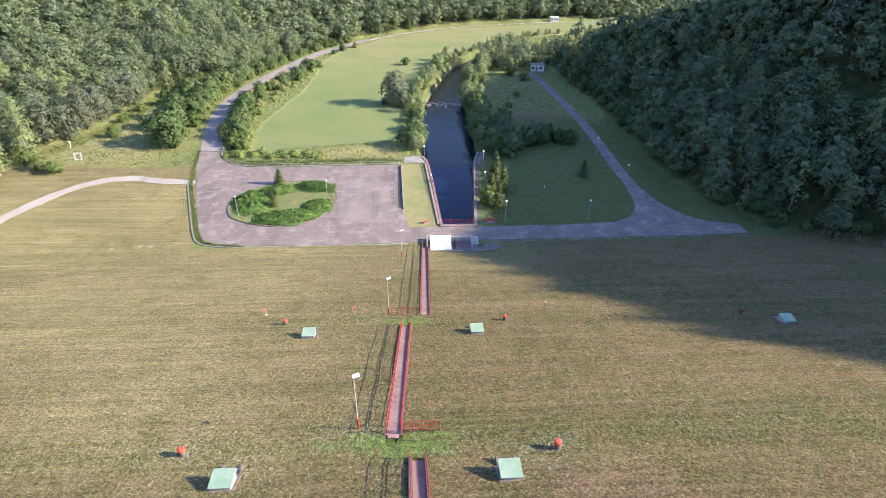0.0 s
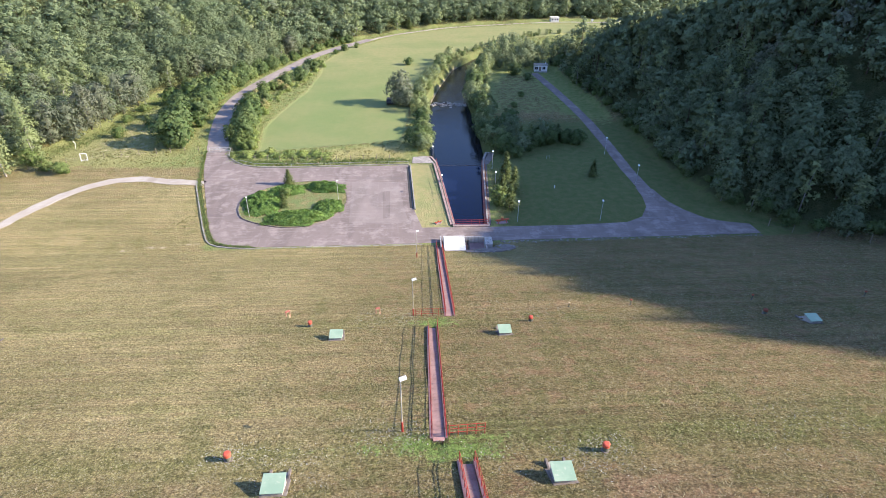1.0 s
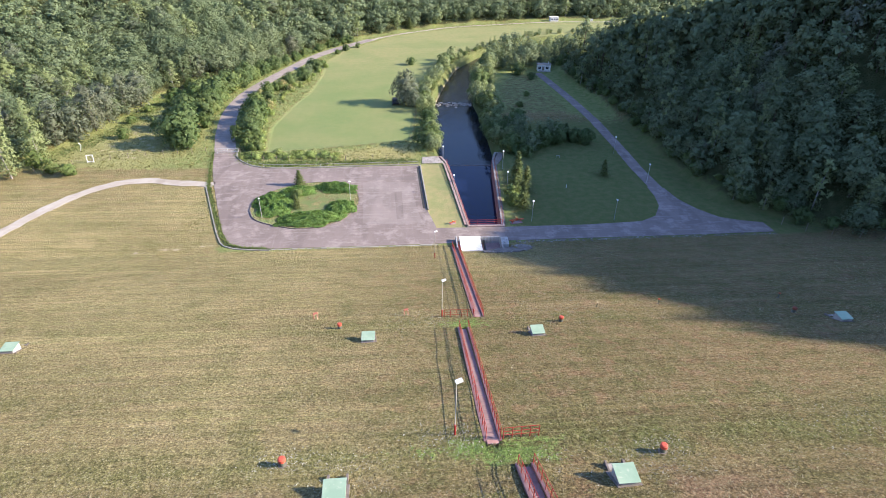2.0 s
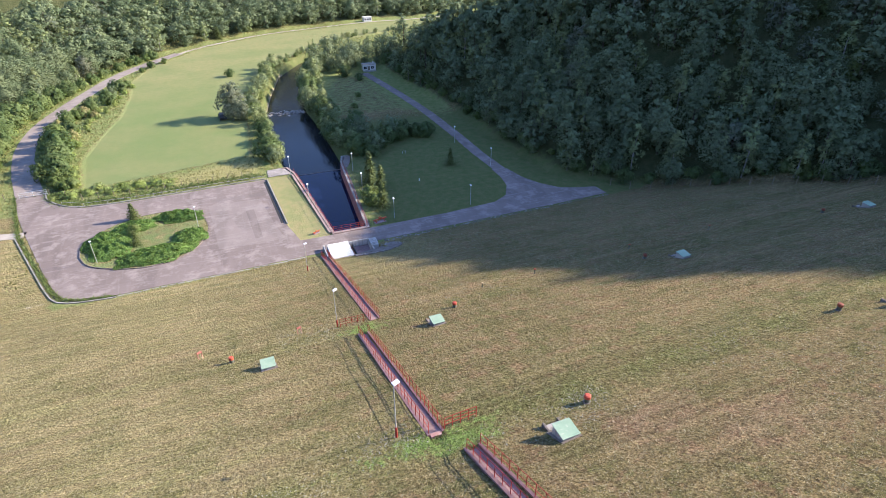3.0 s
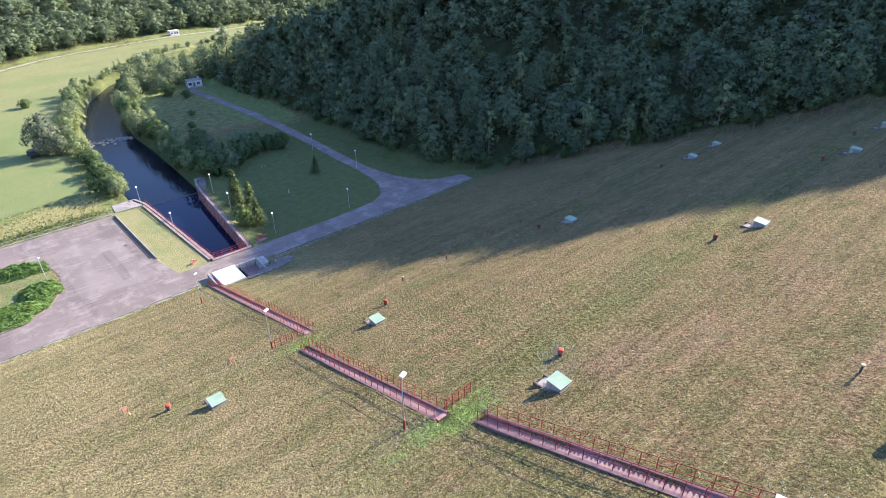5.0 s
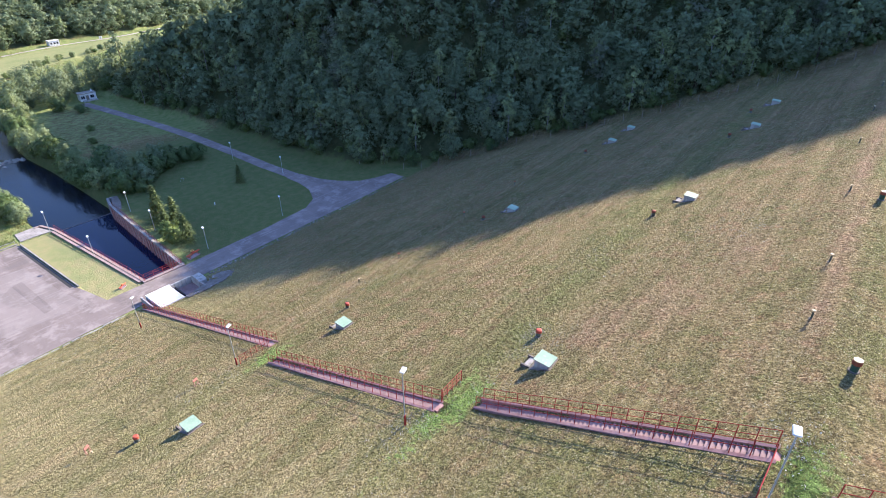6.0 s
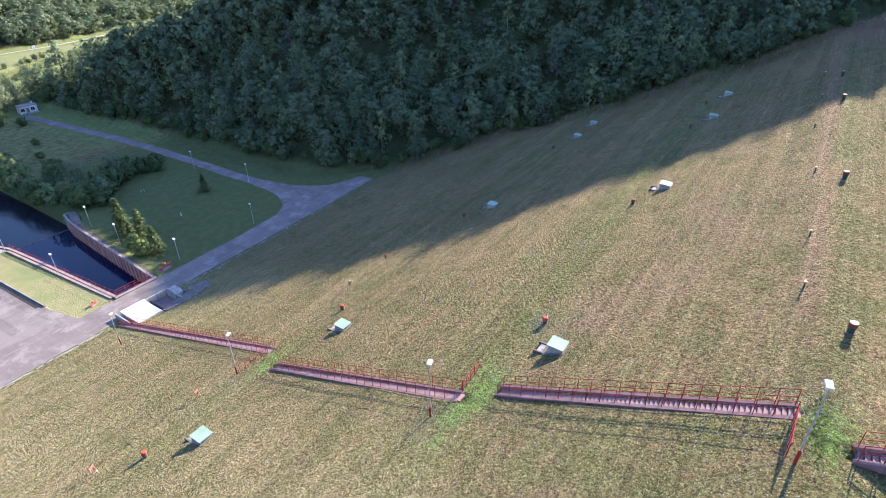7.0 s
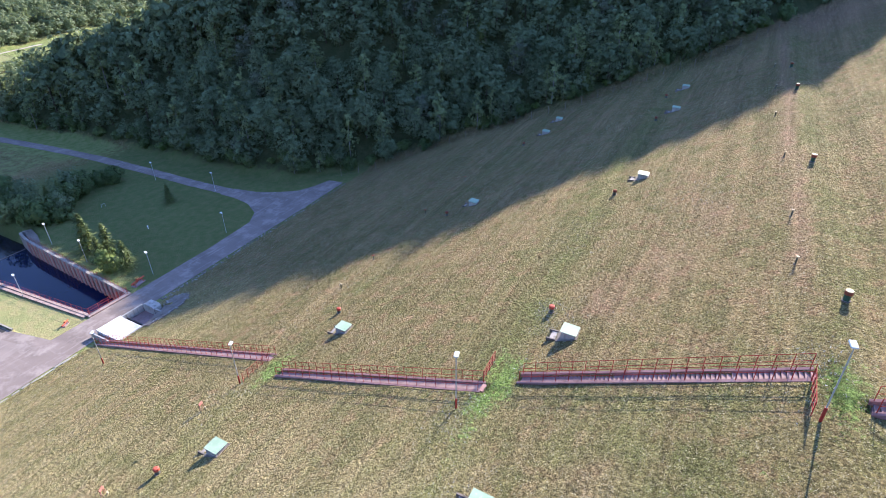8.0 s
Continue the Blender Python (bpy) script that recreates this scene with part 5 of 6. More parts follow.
# woods on the shaded right-hand hillside
xs, ys, rs = scatter(38, 215, -40, 262, 4.1, 1)
zz, up, is_r, is_l = land(xs, ys)
near_r, woods_r = [], []
for x, y, z, u, ok in zip(xs, ys, zz, up, is_r):
    if not ok or u < 1.2 or u > 84 or (y < 12 and x < 128 and u < 10):
        continue
    kind = rs.choice(["broad", "upright", "upright", "birch", "pine", "spruce"], p=[0.28, 0.27, 0.23, 0.15, 0.04, 0.03])
    if z > 35 or u > 46:
        kind = "far_mid" if z < 47 else "far"
    brow = abs(0.9 * u - crest(y)) < 6.5 and y < 175
    if kind == "far" and rs.uniform() < (0.0 if brow else 0.72):
        continue
    s = rs.uniform(0.58, 0.98) * (0.8 if u < 6 else 1.0)
    if kind == "far":
        s *= 1.3
    if brow:
        s = rs.uniform(0.86, 0.95)
    row = (kind, int(rs.randint(9)), x, y, z - 0.2, s, 1.0 if brow else rs.uniform(0.68, 0.95), rs.uniform(0, 6.28))
    near = u < 13 and 20 < y < 130
    if not near and kind in ("broad", "upright", "birch", "pine") and (z > 18 or y > 135):
        row = (kind + "_small",) + row[1:]
    (near_r if near else woods_r).append(row)
# extra brow trees, out of view, packed to close the hill's shadow edge
xs, ys, rs = scatter(38, 215, -40, 170, 3.2, 9)
zz, up, is_r, is_l = land(xs, ys)
for x, y, z, u, ok in zip(xs, ys, zz, up, is_r):
    if ok and abs(0.9 * u - crest(y) + 1.0) < 3.2:
        woods_r.append(("far", int(rs.randint(9)), x, y, z - 0.2, rs.uniform(0.82, 0.92), 1.0, rs.uniform(0, 6.28)))
xs, ys, rs = scatter(44, 140, 2, 130, 3.4, 3)
zz, up, is_r, is_l = land(xs, ys)
for x, y, z, u, ok in zip(xs, ys, zz, up, is_r):
    if ok and 1.0 < u < 15 and rs.uniform() < 0.7:
        woods_r.append((rs.choice(["broad_small", "birch_small", "upright_small"]), int(rs.randint(9)), x, y, z - 0.2, rs.uniform(0.4, 0.7), rs.uniform(0.9, 1.15), rs.uniform(0, 6.28)))
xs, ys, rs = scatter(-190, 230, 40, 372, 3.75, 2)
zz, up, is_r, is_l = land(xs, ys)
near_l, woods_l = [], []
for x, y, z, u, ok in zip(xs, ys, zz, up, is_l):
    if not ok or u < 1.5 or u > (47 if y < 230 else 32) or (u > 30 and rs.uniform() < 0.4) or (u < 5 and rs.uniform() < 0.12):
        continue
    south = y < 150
    # birch share raised in the south, its pale leaves standing in for stronger sunlight
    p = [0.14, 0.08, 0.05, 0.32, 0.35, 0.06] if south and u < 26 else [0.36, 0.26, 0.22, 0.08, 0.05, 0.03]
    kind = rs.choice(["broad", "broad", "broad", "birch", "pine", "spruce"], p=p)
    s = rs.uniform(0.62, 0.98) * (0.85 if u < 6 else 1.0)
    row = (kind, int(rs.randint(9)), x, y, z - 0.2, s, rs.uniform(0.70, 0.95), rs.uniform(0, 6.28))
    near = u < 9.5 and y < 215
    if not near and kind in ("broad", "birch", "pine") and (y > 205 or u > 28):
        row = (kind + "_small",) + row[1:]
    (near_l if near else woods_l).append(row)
WORDS = {"upright": ("upright broad-leaved tree with a tapering green crown", "tree"), "broad": ("broad-leaved tree with a full lumpy green crown", "tree"), "birch": ("slender birch with light green hanging leaves", "birch"), "pine": ("bushy pine with grey-green needles", "pine tree"), "spruce": ("dark green pointed spruce", "spruce")}
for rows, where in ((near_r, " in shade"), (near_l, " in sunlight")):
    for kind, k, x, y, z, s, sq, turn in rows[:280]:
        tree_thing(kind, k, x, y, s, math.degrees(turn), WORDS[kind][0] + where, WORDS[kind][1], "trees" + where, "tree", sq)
join_trees("woods_right", woods_r + near_r[280:], "dense mixed wood on the shaded hillside", "woods")
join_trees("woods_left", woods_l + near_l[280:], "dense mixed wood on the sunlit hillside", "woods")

# undergrowth along the foot of the shaded wood
rs = np.random.RandomState(51)
for a, b in zip(RIGHT_FOOT[3:14], RIGHT_FOOT[4:15]):
    n = int(math.hypot(*(b - a)) / 3.4)
    for k in range(n):
        p = a + (b - a) * (k + rs.uniform(0, 1)) / n
        tree_thing(["dark_shrub", "shrub", "dark_shrub"][k % 3], k, p[0] + rs.uniform(1.6, 4.0), p[1] + rs.uniform(-0.5, 0.5), rs.uniform(0.4, 0.75), rs.uniform(0, 360), "low dark bush under the shaded trees", "bush", "undergrowth", "bush")

# river banks, hedges and single trees: kind, variant, x, y, scale, turn
def bank_rows(sign, start, stop, depth, step, seed):
    """Thicket along one bank of the river."""
    rs = np.random.RandomState(seed)
    rows = []
    y = start
    while y < stop:
        cx = float(np.interp(y, RIVER[:, 1], RIVER[:, 0]))
        hw_ = float(np.interp(y, RIVER[:, 1], RIVER[:, 2]))
        slope = float(np.interp(y + 3, RIVER[:, 1], RIVER[:, 0])) - cx
        off = (hw_ + (2.6 if sign < 0 and y > 150 else 1.2) + rs.uniform(0, 1) ** 1.5 * depth) * math.hypot(1, slope / 3)
        kind = rs.choice(["shrub", "dark_shrub", "birch", "broad", "willow"], p=[0.22, 0.16, 0.08, 0.16, 0.38])
        s = {"willow": rs.uniform(0.55, 0.95), "shrub": rs.uniform(0.8, 1.35), "dark_shrub": rs.uniform(0.6, 1.0), "birch": rs.uniform(0.32, 0.58), "broad": rs.uniform(0.36, 0.55)}[kind] * (0.82 if sign < 0 else 1.0)
        rows.append((kind, int(rs.randint(5)), cx + sign * off, y + rs.uniform(-1, 1), s))
        y += step * rs.uniform(0.7, 1.3) / math.hypot(1, slope / 3)
    return rows


BANK_L = [("broad", 2, -4.9, 118.6, 0.42), ("dark_shrub", 0, -5.6, 121.5, 0.95)] + bank_rows(-1, 120, 262, 2.6, 2.0, 31)
BANK_R = bank_rows(1, 117, 262, 4.5, 1.5, 32) + [("broad", k, x, y, s) for k, x, y, s in ((1, 17, 189, 0.6), (0, 19, 196, 0.75), (3, 24, 201, 0.8), (1, 28, 206, 0.8), (4, 33, 204, 0.85), (0, 26, 212, 0.7), (2, 36, 216, 0.8), (3, 44, 222, 0.8), (1, 54, 232, 0.75), (0, 64, 238, 0.8), (4, 76, 246, 0.8), (2, 29, 197, 0.7), (1, 40, 208, 0.9), (3, 88, 250, 0.8), (2, 22, 193, 0.6), (0, 44, 200, 0.9), (4, 47, 213, 0.85), (0, 29.0, 191.5, 0.7), (4, 25.6, 189.5, 0.62), (2, 31.2, 194.6, 0.8), (1, 35.6, 196.0, 0.6), (3, 40.0, 196.5, 0.6))]
BANK_R = [(kind, k, x, y, s * (0.5 if y > 206 else 1.0)) for kind, k, x, y, s in BANK_R]
BANK_L = [(kind, k, x, y, s * (0.5 if y > 206 else 1.0)) for kind, k, x, y, s in BANK_L]
for rows, where in ((BANK_L, "trees on the sunny river bank"), (BANK_R, "trees on the shaded river bank")):
    for i, (kind, k, x, y, s) in enumerate(rows):
        shrub = kind in ("shrub", "dark_shrub")
        tree_thing(kind, k, x, y, s, i * 77, ("dense green bush" if shrub else "young light green tree") + " on the river bank", "bush" if shrub else "tree", where, "bush" if shrub else "tree")
HEDGE = [("dark_shrub", 0, -46.3, 131.5, 1.0), ("dark_shrub", 0, -47.0, 138, 1.15), ("dark_shrub", 1, -48.6, 144.5, 1.1), ("shrub", 0, -49.5, 150, 1.3), ("dark_shrub", 1, -47.6, 155.5, 1.2), ("shrub", 2, -49.0, 161, 1.3), ("shrub", 1, -47.8, 167, 1.4), ("dark_shrub", 0, -44.8, 173, 1.1), ("dark_shrub", 0, -41.5, 178, 1.2), ("broad", 0, -41.0, 184, 0.55), ("dark_shrub", 1, -39.6, 191, 1.3), ("shrub", 1, -38.2, 197, 1.0), ("shrub", 0, -48.2, 125.6, 0.9), ("shrub", 2, -45.0, 123.0, 0.8), ("shrub", 1, -42.6, 120.2, 0.8), ("shrub", 0, -49.6, 129.5, 0.8), ("shrub", 1, -35, 214, 0.9), ("dark_shrub", 1, -32.5, 219.5, 0.9), ("shrub", 0, -28.5, 225, 0.9)]
rs = np.random.RandomState(41)
for k in range(26):
    y = 121 + k * 3.1
    x = float(np.interp(y, (119, 132, 146, 160, 173, 189, 202), (-44.5, -48, -50, -50, -47.5, -43, -38.5))) + rs.uniform(-1.2, 2.6)
    HEDGE.append((["shrub", "shrub", "dark_shrub"][k % 3], int(rs.randint(3)), x, y, rs.uniform(0.6, 1.05)))
HEDGE += [("gold_shrub", 0, -46.2, 168.5, 1.1), ("gold_shrub", 0, -50.2, 157.5, 1.15), ("gold_shrub", 0, -43.5, 166, 0.8), ("gold_shrub", 0, -46.0, 149, 0.7)]
for k in range(54):
    y = 119 + k * 1.5
    x = float(np.interp(y, (119, 132, 146, 160, 173, 189, 202), (-41.5, -44.5, -44.5, -43.5, -41.0, -37.8, -36))) + rs.uniform(-3.0, 0.6)
    HEDGE.append(("weed" if k % 4 else "shrub", int(rs.randint(3)), x, y, rs.uniform(0.6, 1.1) * (1.0 if k % 4 else 0.6)))
for k in range(52):
    y = 148 + k * 1.75
    x = float(np.interp(y, (146, 160, 173, 189, 211, 227, 240), (-55.3, -55.6, -53.4, -49.2, -42, -33, -24))) - rs.uniform(4.2, 7.0) * (1.0 if y < 185 else 0.85)
    HEDGE.append((["shrub", "dark_shrub", "shrub", "weed"][k % 4], int(rs.randint(3)), x, y, rs.uniform(0.7, 1.25)))
HEDGE = [(kind, k, x, y, s * (0.66 if y > 150 and x > -51 else 1.0)) for kind, k, x, y, s in HEDGE]
for i, (kind, k, x, y, s) in enumerate(HEDGE):
    tree_thing(kind, k, x, y, s, i * 61, "yellowish leafy bush between road and meadow" if kind == "gold_shrub" else "rank green weeds beside the road" if kind == "weed" else "rounded green bush between road and meadow", "weeds" if kind == "weed" else "bush", "roadside bushes", "bush")
WEST = [("dark_shrub", 0, -60.2, 122.5, 1.45), ("dark_shrub", 1, -63.5, 127.0, 1.0), ("dark_shrub", 0, -61.8, 133.5, 1.25), ("dark_shrub", 1, -60.2, 139.5, 1.3), ("dark_shrub", 0, -64.5, 141.5, 1.2), ("shrub", 0, -63.0, 149, 1.5), ("shrub", 2, -66.0, 153, 1.3), ("dark_shrub", 1, -61.5, 155, 1.3), ("dark_shrub", 0, -61.0, 165, 1.2), ("shrub", 1, -76.4, 107.4, 0.95), ("shrub", 0, -80.5, 109.0, 0.9), ("shrub", 2, -84.5, 111.5, 0.9), ("shrub", 0, -66.5, 147, 1.1), ("shrub", 1, -68.8, 141, 1.0), ("shrub", 2, -70.5, 135.5, 0.7), ("shrub", 0, -74.5, 128.0, 0.8), ("shrub", 1, -58.8, 128.5, 0.9), ("shrub", 2, -58.3, 135, 0.9), ("shrub", 1, -59.6, 146, 1.2), ("dark_shrub", 0, -61.5, 150, 1.1)]
WEST += [("dark_shrub", 0, -58.6, 121.6, 1.0), ("dark_shrub", 1, -66.5, 160.0, 1.3), ("dark_shrub", 0, -62.5, 160.5, 1.1), ("shrub", 0, -71.0, 166.0, 1.2), ("shrub", 2, -67.0, 168.0, 1.2), ("shrub", 1, -74.0, 160.5, 1.0), ("shrub", 0, -63.5, 170.5, 1.2), ("dark_shrub", 1, -60.5, 172.0, 1.1), ("shrub", 2, -72.5, 153.0, 0.8), ("shrub", 1, -76.5, 147.5, 0.7), ("shrub", 0, -77.0, 138.5, 0.6)]
for i, (kind, k, x, y, s) in enumerate(WEST):
    tree_thing(kind, k, x, y, s, i * 47, "dense rounded green bush in rough grass", "bush", "bushes on the rough slope", "bush")
tree_thing("round_pine", 0, -10.3, 153.0, 0.92, 30, "lone bushy pine casting a long shadow on the meadow", "pine tree", "", "tree")
tree_thing("round_pine", 1, -8.6, 150.5, 0.62, 200, "smaller pine beside the meadow", "pine tree", "", "tree")
tree_thing("dark_shrub", 1, -8.5, 197.5, 0.65, 0, "small lone bush in the meadow", "bush", "", "bush")
KINDS["light_spruce"] = [(spire_tree(57 + k, 8.0, 5.2, 12, 11, 0.25), M_SPRUCE, M_BARK) for k in range(2)]
for k, x, y, s in ((0, 9.8, 95.2, 0.62), (1, 10.5, 89.9, 0.68), (0, 11.0, 100.2, 0.92), (1, 12.2, 96.8, 0.72)):
    tree_thing("light_spruce", k, x, y, s, x * 40, "airy light green spruce beside the canal", "spruce", "spruces by the canal", "tree")
tree_thing("shrub", 2, 8.6, 91.6, 0.95, 10, "leafy light green bush beside the canal", "bush", "", "bush")
for i, (kind, k, x, y, s) in enumerate((("broad", 2, 17.0, 117, 0.5), ("spruce", 0, 19.6, 121, 0.6), ("broad", 4, 22.5, 123.5, 0.6), ("spruce", 1, 26.5, 124.5, 0.62), ("dark_shrub", 1, 30.5, 122.0, 0.9), ("spruce", 0, 29.4, 104.0, 0.45), ("broad", 0, 15.5, 125, 0.6), ("dark_shrub", 0, 15.2, 131, 0.9), ("dark_shrub", 1, 17.4, 137, 0.9), ("shrub", 1, 20.5, 150, 0.6), ("shrub", 0, 24, 160, 0.5), ("dark_shrub", 1, 29, 178, 0.6), ("dark_shrub", 0, 25.5, 184, 0.8), ("dark_shrub", 0, 18.6, 119.0, 0.85), ("dark_shrub", 1, 21.2, 121.5, 1.0), ("dark_shrub", 0, 24.4, 122.6, 0.9), ("dark_shrub", 1, 28.3, 123.2, 0.8), ("spruce", 1, 23.2, 125.2, 0.6), ("spruce", 0, 17.6, 121.6, 0.55), ("dark_shrub", 1, 15.6, 114.6, 0.7))):
    tree_thing(kind, k, x, y, s, i * 83, "dark green tree in the shaded valley lawn" if kind in ("broad", "spruce") else "dark bush in the shaded valley lawn", "tree" if kind in ("broad", "spruce") else "bush", "plants on the shaded lawn", "tree" if kind in ("broad", "spruce") else "bush")


# ---- island planting ----
def juniper(name, cx, cy, rx, ry, h, turn, seed, count):
    """A low spreading mat of evergreen twigs."""
    rs = np.random.RandomState(seed)
    count = int(count * 1.5)
    a = rs.uniform(0, math.tau, count)
    r = np.sqrt(rs.uniform(0, 1, count)) * (1 + 0.10 * np.sin(5 * a + seed) + 0.06 * np.sin(9 * a))
    lump = 0.75 + 0.3 * np.sin(r * 7 + a * 3 + seed) * np.cos(a * 5 - r * 4)
    z = h * np.clip(1 - r ** 3, 0.12, 1) * lump * rs.uniform(0.8, 1.15, count)
    c = np.stack([r * np.cos(a) * rx, r * np.sin(a) * ry, z], 1)
    nrm = np.stack([np.cos(a) * r * 0.5, np.sin(a) * r * 0.5, np.ones(count)], 1)
    v, q = leaf_quads(rs, c, nrm, 0.125, 0.5, 1.4)
    core = ICO_V * np.array([rx * 0.92, ry * 0.92, h * 0.75])
    core[:, 2] = np.maximum(core[:, 2], -0.1)
    ob = thing("shrub_bed", pose(cx, cy, 0.15, 0, 0, turn), "low spreading bright green evergreen shrubs", "shrub", "island shrubs")
    part("foliage", quick_mesh("foliage", np.concatenate([v, core]), q, ICO_F + len(v), (M_JUNIPER,)), None, ob)
    return ob


juniper("a", -33.8, 92.6, 3.6, 5.2, 0.95, 20, 1, 4600)
juniper("b", -26.8, 87.0, 5.8, 2.9, 1.0, 6, 2, 4600)
juniper("c", -21.8, 90.9, 2.8, 3.0, 1.0, 0, 3, 2300)
juniper("d", -23.4, 99.2, 4.2, 2.3, 1.05, -14, 4, 3000)
juniper("e", -30.3, 98.0, 3.4, 2.4, 0.8, 10, 5, 2100)
tree_thing("spruce", 1, -30.6, 101.0, 0.50, 0, "small dark spruce on the traffic island", "spruce", "island trees", "tree")
tree_thing("spruce", 0, -29.6, 91.4, 0.34, 0, "knee-high young spruce on the traffic island", "spruce", "island trees", "tree")
tree_thing("shrub", 0, -30.2, 95.4, 0.62, 0, "light green leafy bush on the traffic island", "bush", "", "bush")

# ---- houses, vehicle, gate, fences ----
hut = thing("hut", pose(35.2, 189.5, 0, 0, 0, -4) @ Matrix.Diagonal((0.76, 0.7, 0.74, 1)), "small pale plastered hut with dark windows at the lane's end", "hut")
part("wall", box(-2.8, 2.8, -1.8, 1.8, -0.3, 2.7, 0.03), M_PLASTER, hut)
part("roof", box(-3.05, 3.05, -2.05, 2.05, 2.7, 2.92, 0.05), M_KERB, hut)
for x in (-1.9, 1.3):
    w = part("window", box(x - 0.6, x + 0.6, -1.86, -1.78, 1.0, 2.0), M_GLASS, hut)
    part("sill", box(x - 0.7, x + 0.7, -1.98, -1.78, 0.90, 0.99), M_CONCRETE, w)
    part("pane_bar", box(x - 0.03, x + 0.03, -1.89, -1.85, 1.0, 2.0), M_LAMP, w)
part("door", box(-0.85, 0.15, -1.86, -1.78, 0.0, 2.05), M_WOOD, hut)
part("terrace", box(-2.3, 2.7, -3.4, -1.8, -0.3, 0.42, 0.03), M_CONCRETE, hut, "low pale concrete terrace")
part("chimney", box(1.9, 2.3, 0.4, 0.8, 2.9, 3.7, 0.02), M_PLASTER, hut)
shed = thing("cabin", pose(60.2, 284.4, ground_z(60.2, 284.4), 0, 0, 3) @ Matrix.Scale(0.72, 4), "white cabin with dark openings at the far meadow edge", "cabin")
part("wall", box(-2.7, 2.7, -1.8, 1.8, -0.4, 2.5, 0.03), M_WHITE, shed)
part("roof", box(-2.9, 2.9, -2.0, 2.0, 2.5, 2.75, 0.05), M_WHITE, shed)
for x in (-1.6, 0.1, 1.7):
    part("window", box(x - 0.45, x + 0.45, -1.85, -1.78, 0.9, 1.8), M_GLASS, shed)
ob = thing("sign_board", pose(77, 279.5, ground_z(77, 279.5)), "small white board on a post in the far meadow", "sign")
part("post", rod((0, 0, -0.2), (0, 0, 1.6), 0.06), M_WOOD, ob)
part("board", box(-0.6, 0.6, -0.03, 0.03, 0.7, 1.7, 0.02), M_WHITE, ob)


def parked_car(x, y, turn):
    ob = thing("car", pose(x, y, ground_z(x, y), 0, 0, turn), "dark parked car under the meadow pine", "car")
    bm = bmesh.new()
    outline = [(-2.0, 0.35), (-2.05, 0.8), (-1.7, 0.95), (-1.2, 1.45), (0.55, 1.48), (1.15, 1.0), (1.95, 0.85), (2.05, 0.4)]
    rows = [[bm.verts.new((px_, sy * (1 if pz < 1.0 else 0.82), pz)) for px_, pz in outline] for sy in (-0.85, 0.85)]
    k = len(outline)
    for i in range(k):
        bm.faces.new((rows[0][i], rows[0][(i + 1) % k], rows[1][(i + 1) % k], rows[1][i]))
    bm.faces.new(rows[0]), bm.faces.new(rows[1][::-1])
    part("body", bm, M_STEEL, ob)
    for wx in (-1.3, 1.3):
        for wy in (-0.8, 0.8):
            w = part("wheel", rod((wx, wy - 0.1, 0.32), (wx, wy + 0.1, 0.32), 0.32, 14), M_STEEL, ob)
            part("rim", rod((wx, wy - 0.105, 0.32), (wx, wy + 0.105, 0.32), 0.19, 10), M_GREY, w)
    part("windscreen", box(0.62, 1.08, -0.66, 0.66, 1.02, 1.38, 0.02), M_GLASS, ob)
    return ob


for i, (kind, k, x, y, s) in enumerate((("birch", 0, -90, 109.5, 1.0), ("birch", 1, -86.5, 106.0, 0.85), ("birch", 2, -93, 115, 1.2), ("birch", 1, -88.5, 119, 0.9), ("birch", 0, -84.8, 113.5, 0.8), ("pine", 0, -84, 127.0, 0.95), ("pine", 1, -82.6, 132.5, 0.95), ("pine", 0, -82.2, 138.5, 1.0), ("pine", 1, -81.0, 145.5, 0.95), ("pine", 1, -86.5, 123.5, 0.9), ("pine", 0, -80.2, 152.5, 1.0))):
    tree_thing(kind, k, x, y, s, i * 59, "tall light green birch at the foot of the slope" if kind == "birch" else "broad grey-green pine at the foot of the slope", "birch" if kind == "birch" else "pine tree", "trees at the foot of the slope", "tree")
parked_car(-13.2, 153.6, 95)

gate = thing("gate", pose(-48.6, 118.1, 0.0, 0, 0, 4), "closed pale grey tube gate across the road", "gate")
for x in (-2.2, 0.0, 2.2):
    part("post", rod((x, 0, -0.2), (x, 0, 1.15), 0.05, 8), M_GREY, gate)
for z in (0.35, 0.72, 1.1):
    part("rail", rod((-2.2, 0, z), (2.2, 0, z), 0.04, 6), M_GREY, gate)
for x in (-1.1, 1.1):
    part("brace", rod((x - 0.9, 0, 0.35), (x + 0.9, 0, 1.1), 0.03, 6), M_GREY, gate)


def wire_fence(points, gap, label, h=1.5, seed=0):
    """Weathered posts with three wires."""
    rng = random.Random(seed)
    base = Vector(on_face(*points[0]))
    ob = thing("fence", Matrix.Translation(base), label, "fence")
    post = mesh_of("post", rod((0, 0, -0.4), (0, 0, h), 0.055, 6), M_WOOD)
    tops = []
    for a, b in zip(points, points[1:]):
        a, b = Vector((*a, 0)), Vector((*b, 0))
        n = max(1, round((b - a).length / gap))
        for k in range(n):
            p = a.lerp(b, k / n)
            q = Vector(on_face(p.x, p.y)) - base
            o = part("post", post, None, ob)
            o.location = q
            o.rotation_euler = (rng.uniform(-0.06, 0.06), rng.uniform(-0.06, 0.06), 0)
            tops.append(q)
    for z in (0.5, 0.95, 1.4):
        bm = bmesh.new()
        rings = [[bm.verts.new(p + Vector((dx, dx, z + dz))) for dx, dz in ((-0.006, -0.005), (0.006, -0.005), (0.0, 0.008))] for p in tops]
        for r0, r1 in zip(rings, rings[1:]):
            for k in range(3):
                bm.faces.new((r0[k], r0[(k + 1) % 3], r1[(k + 1) % 3], r1[k]))
        part("wire", bm, M_STEEL, ob)
    return ob


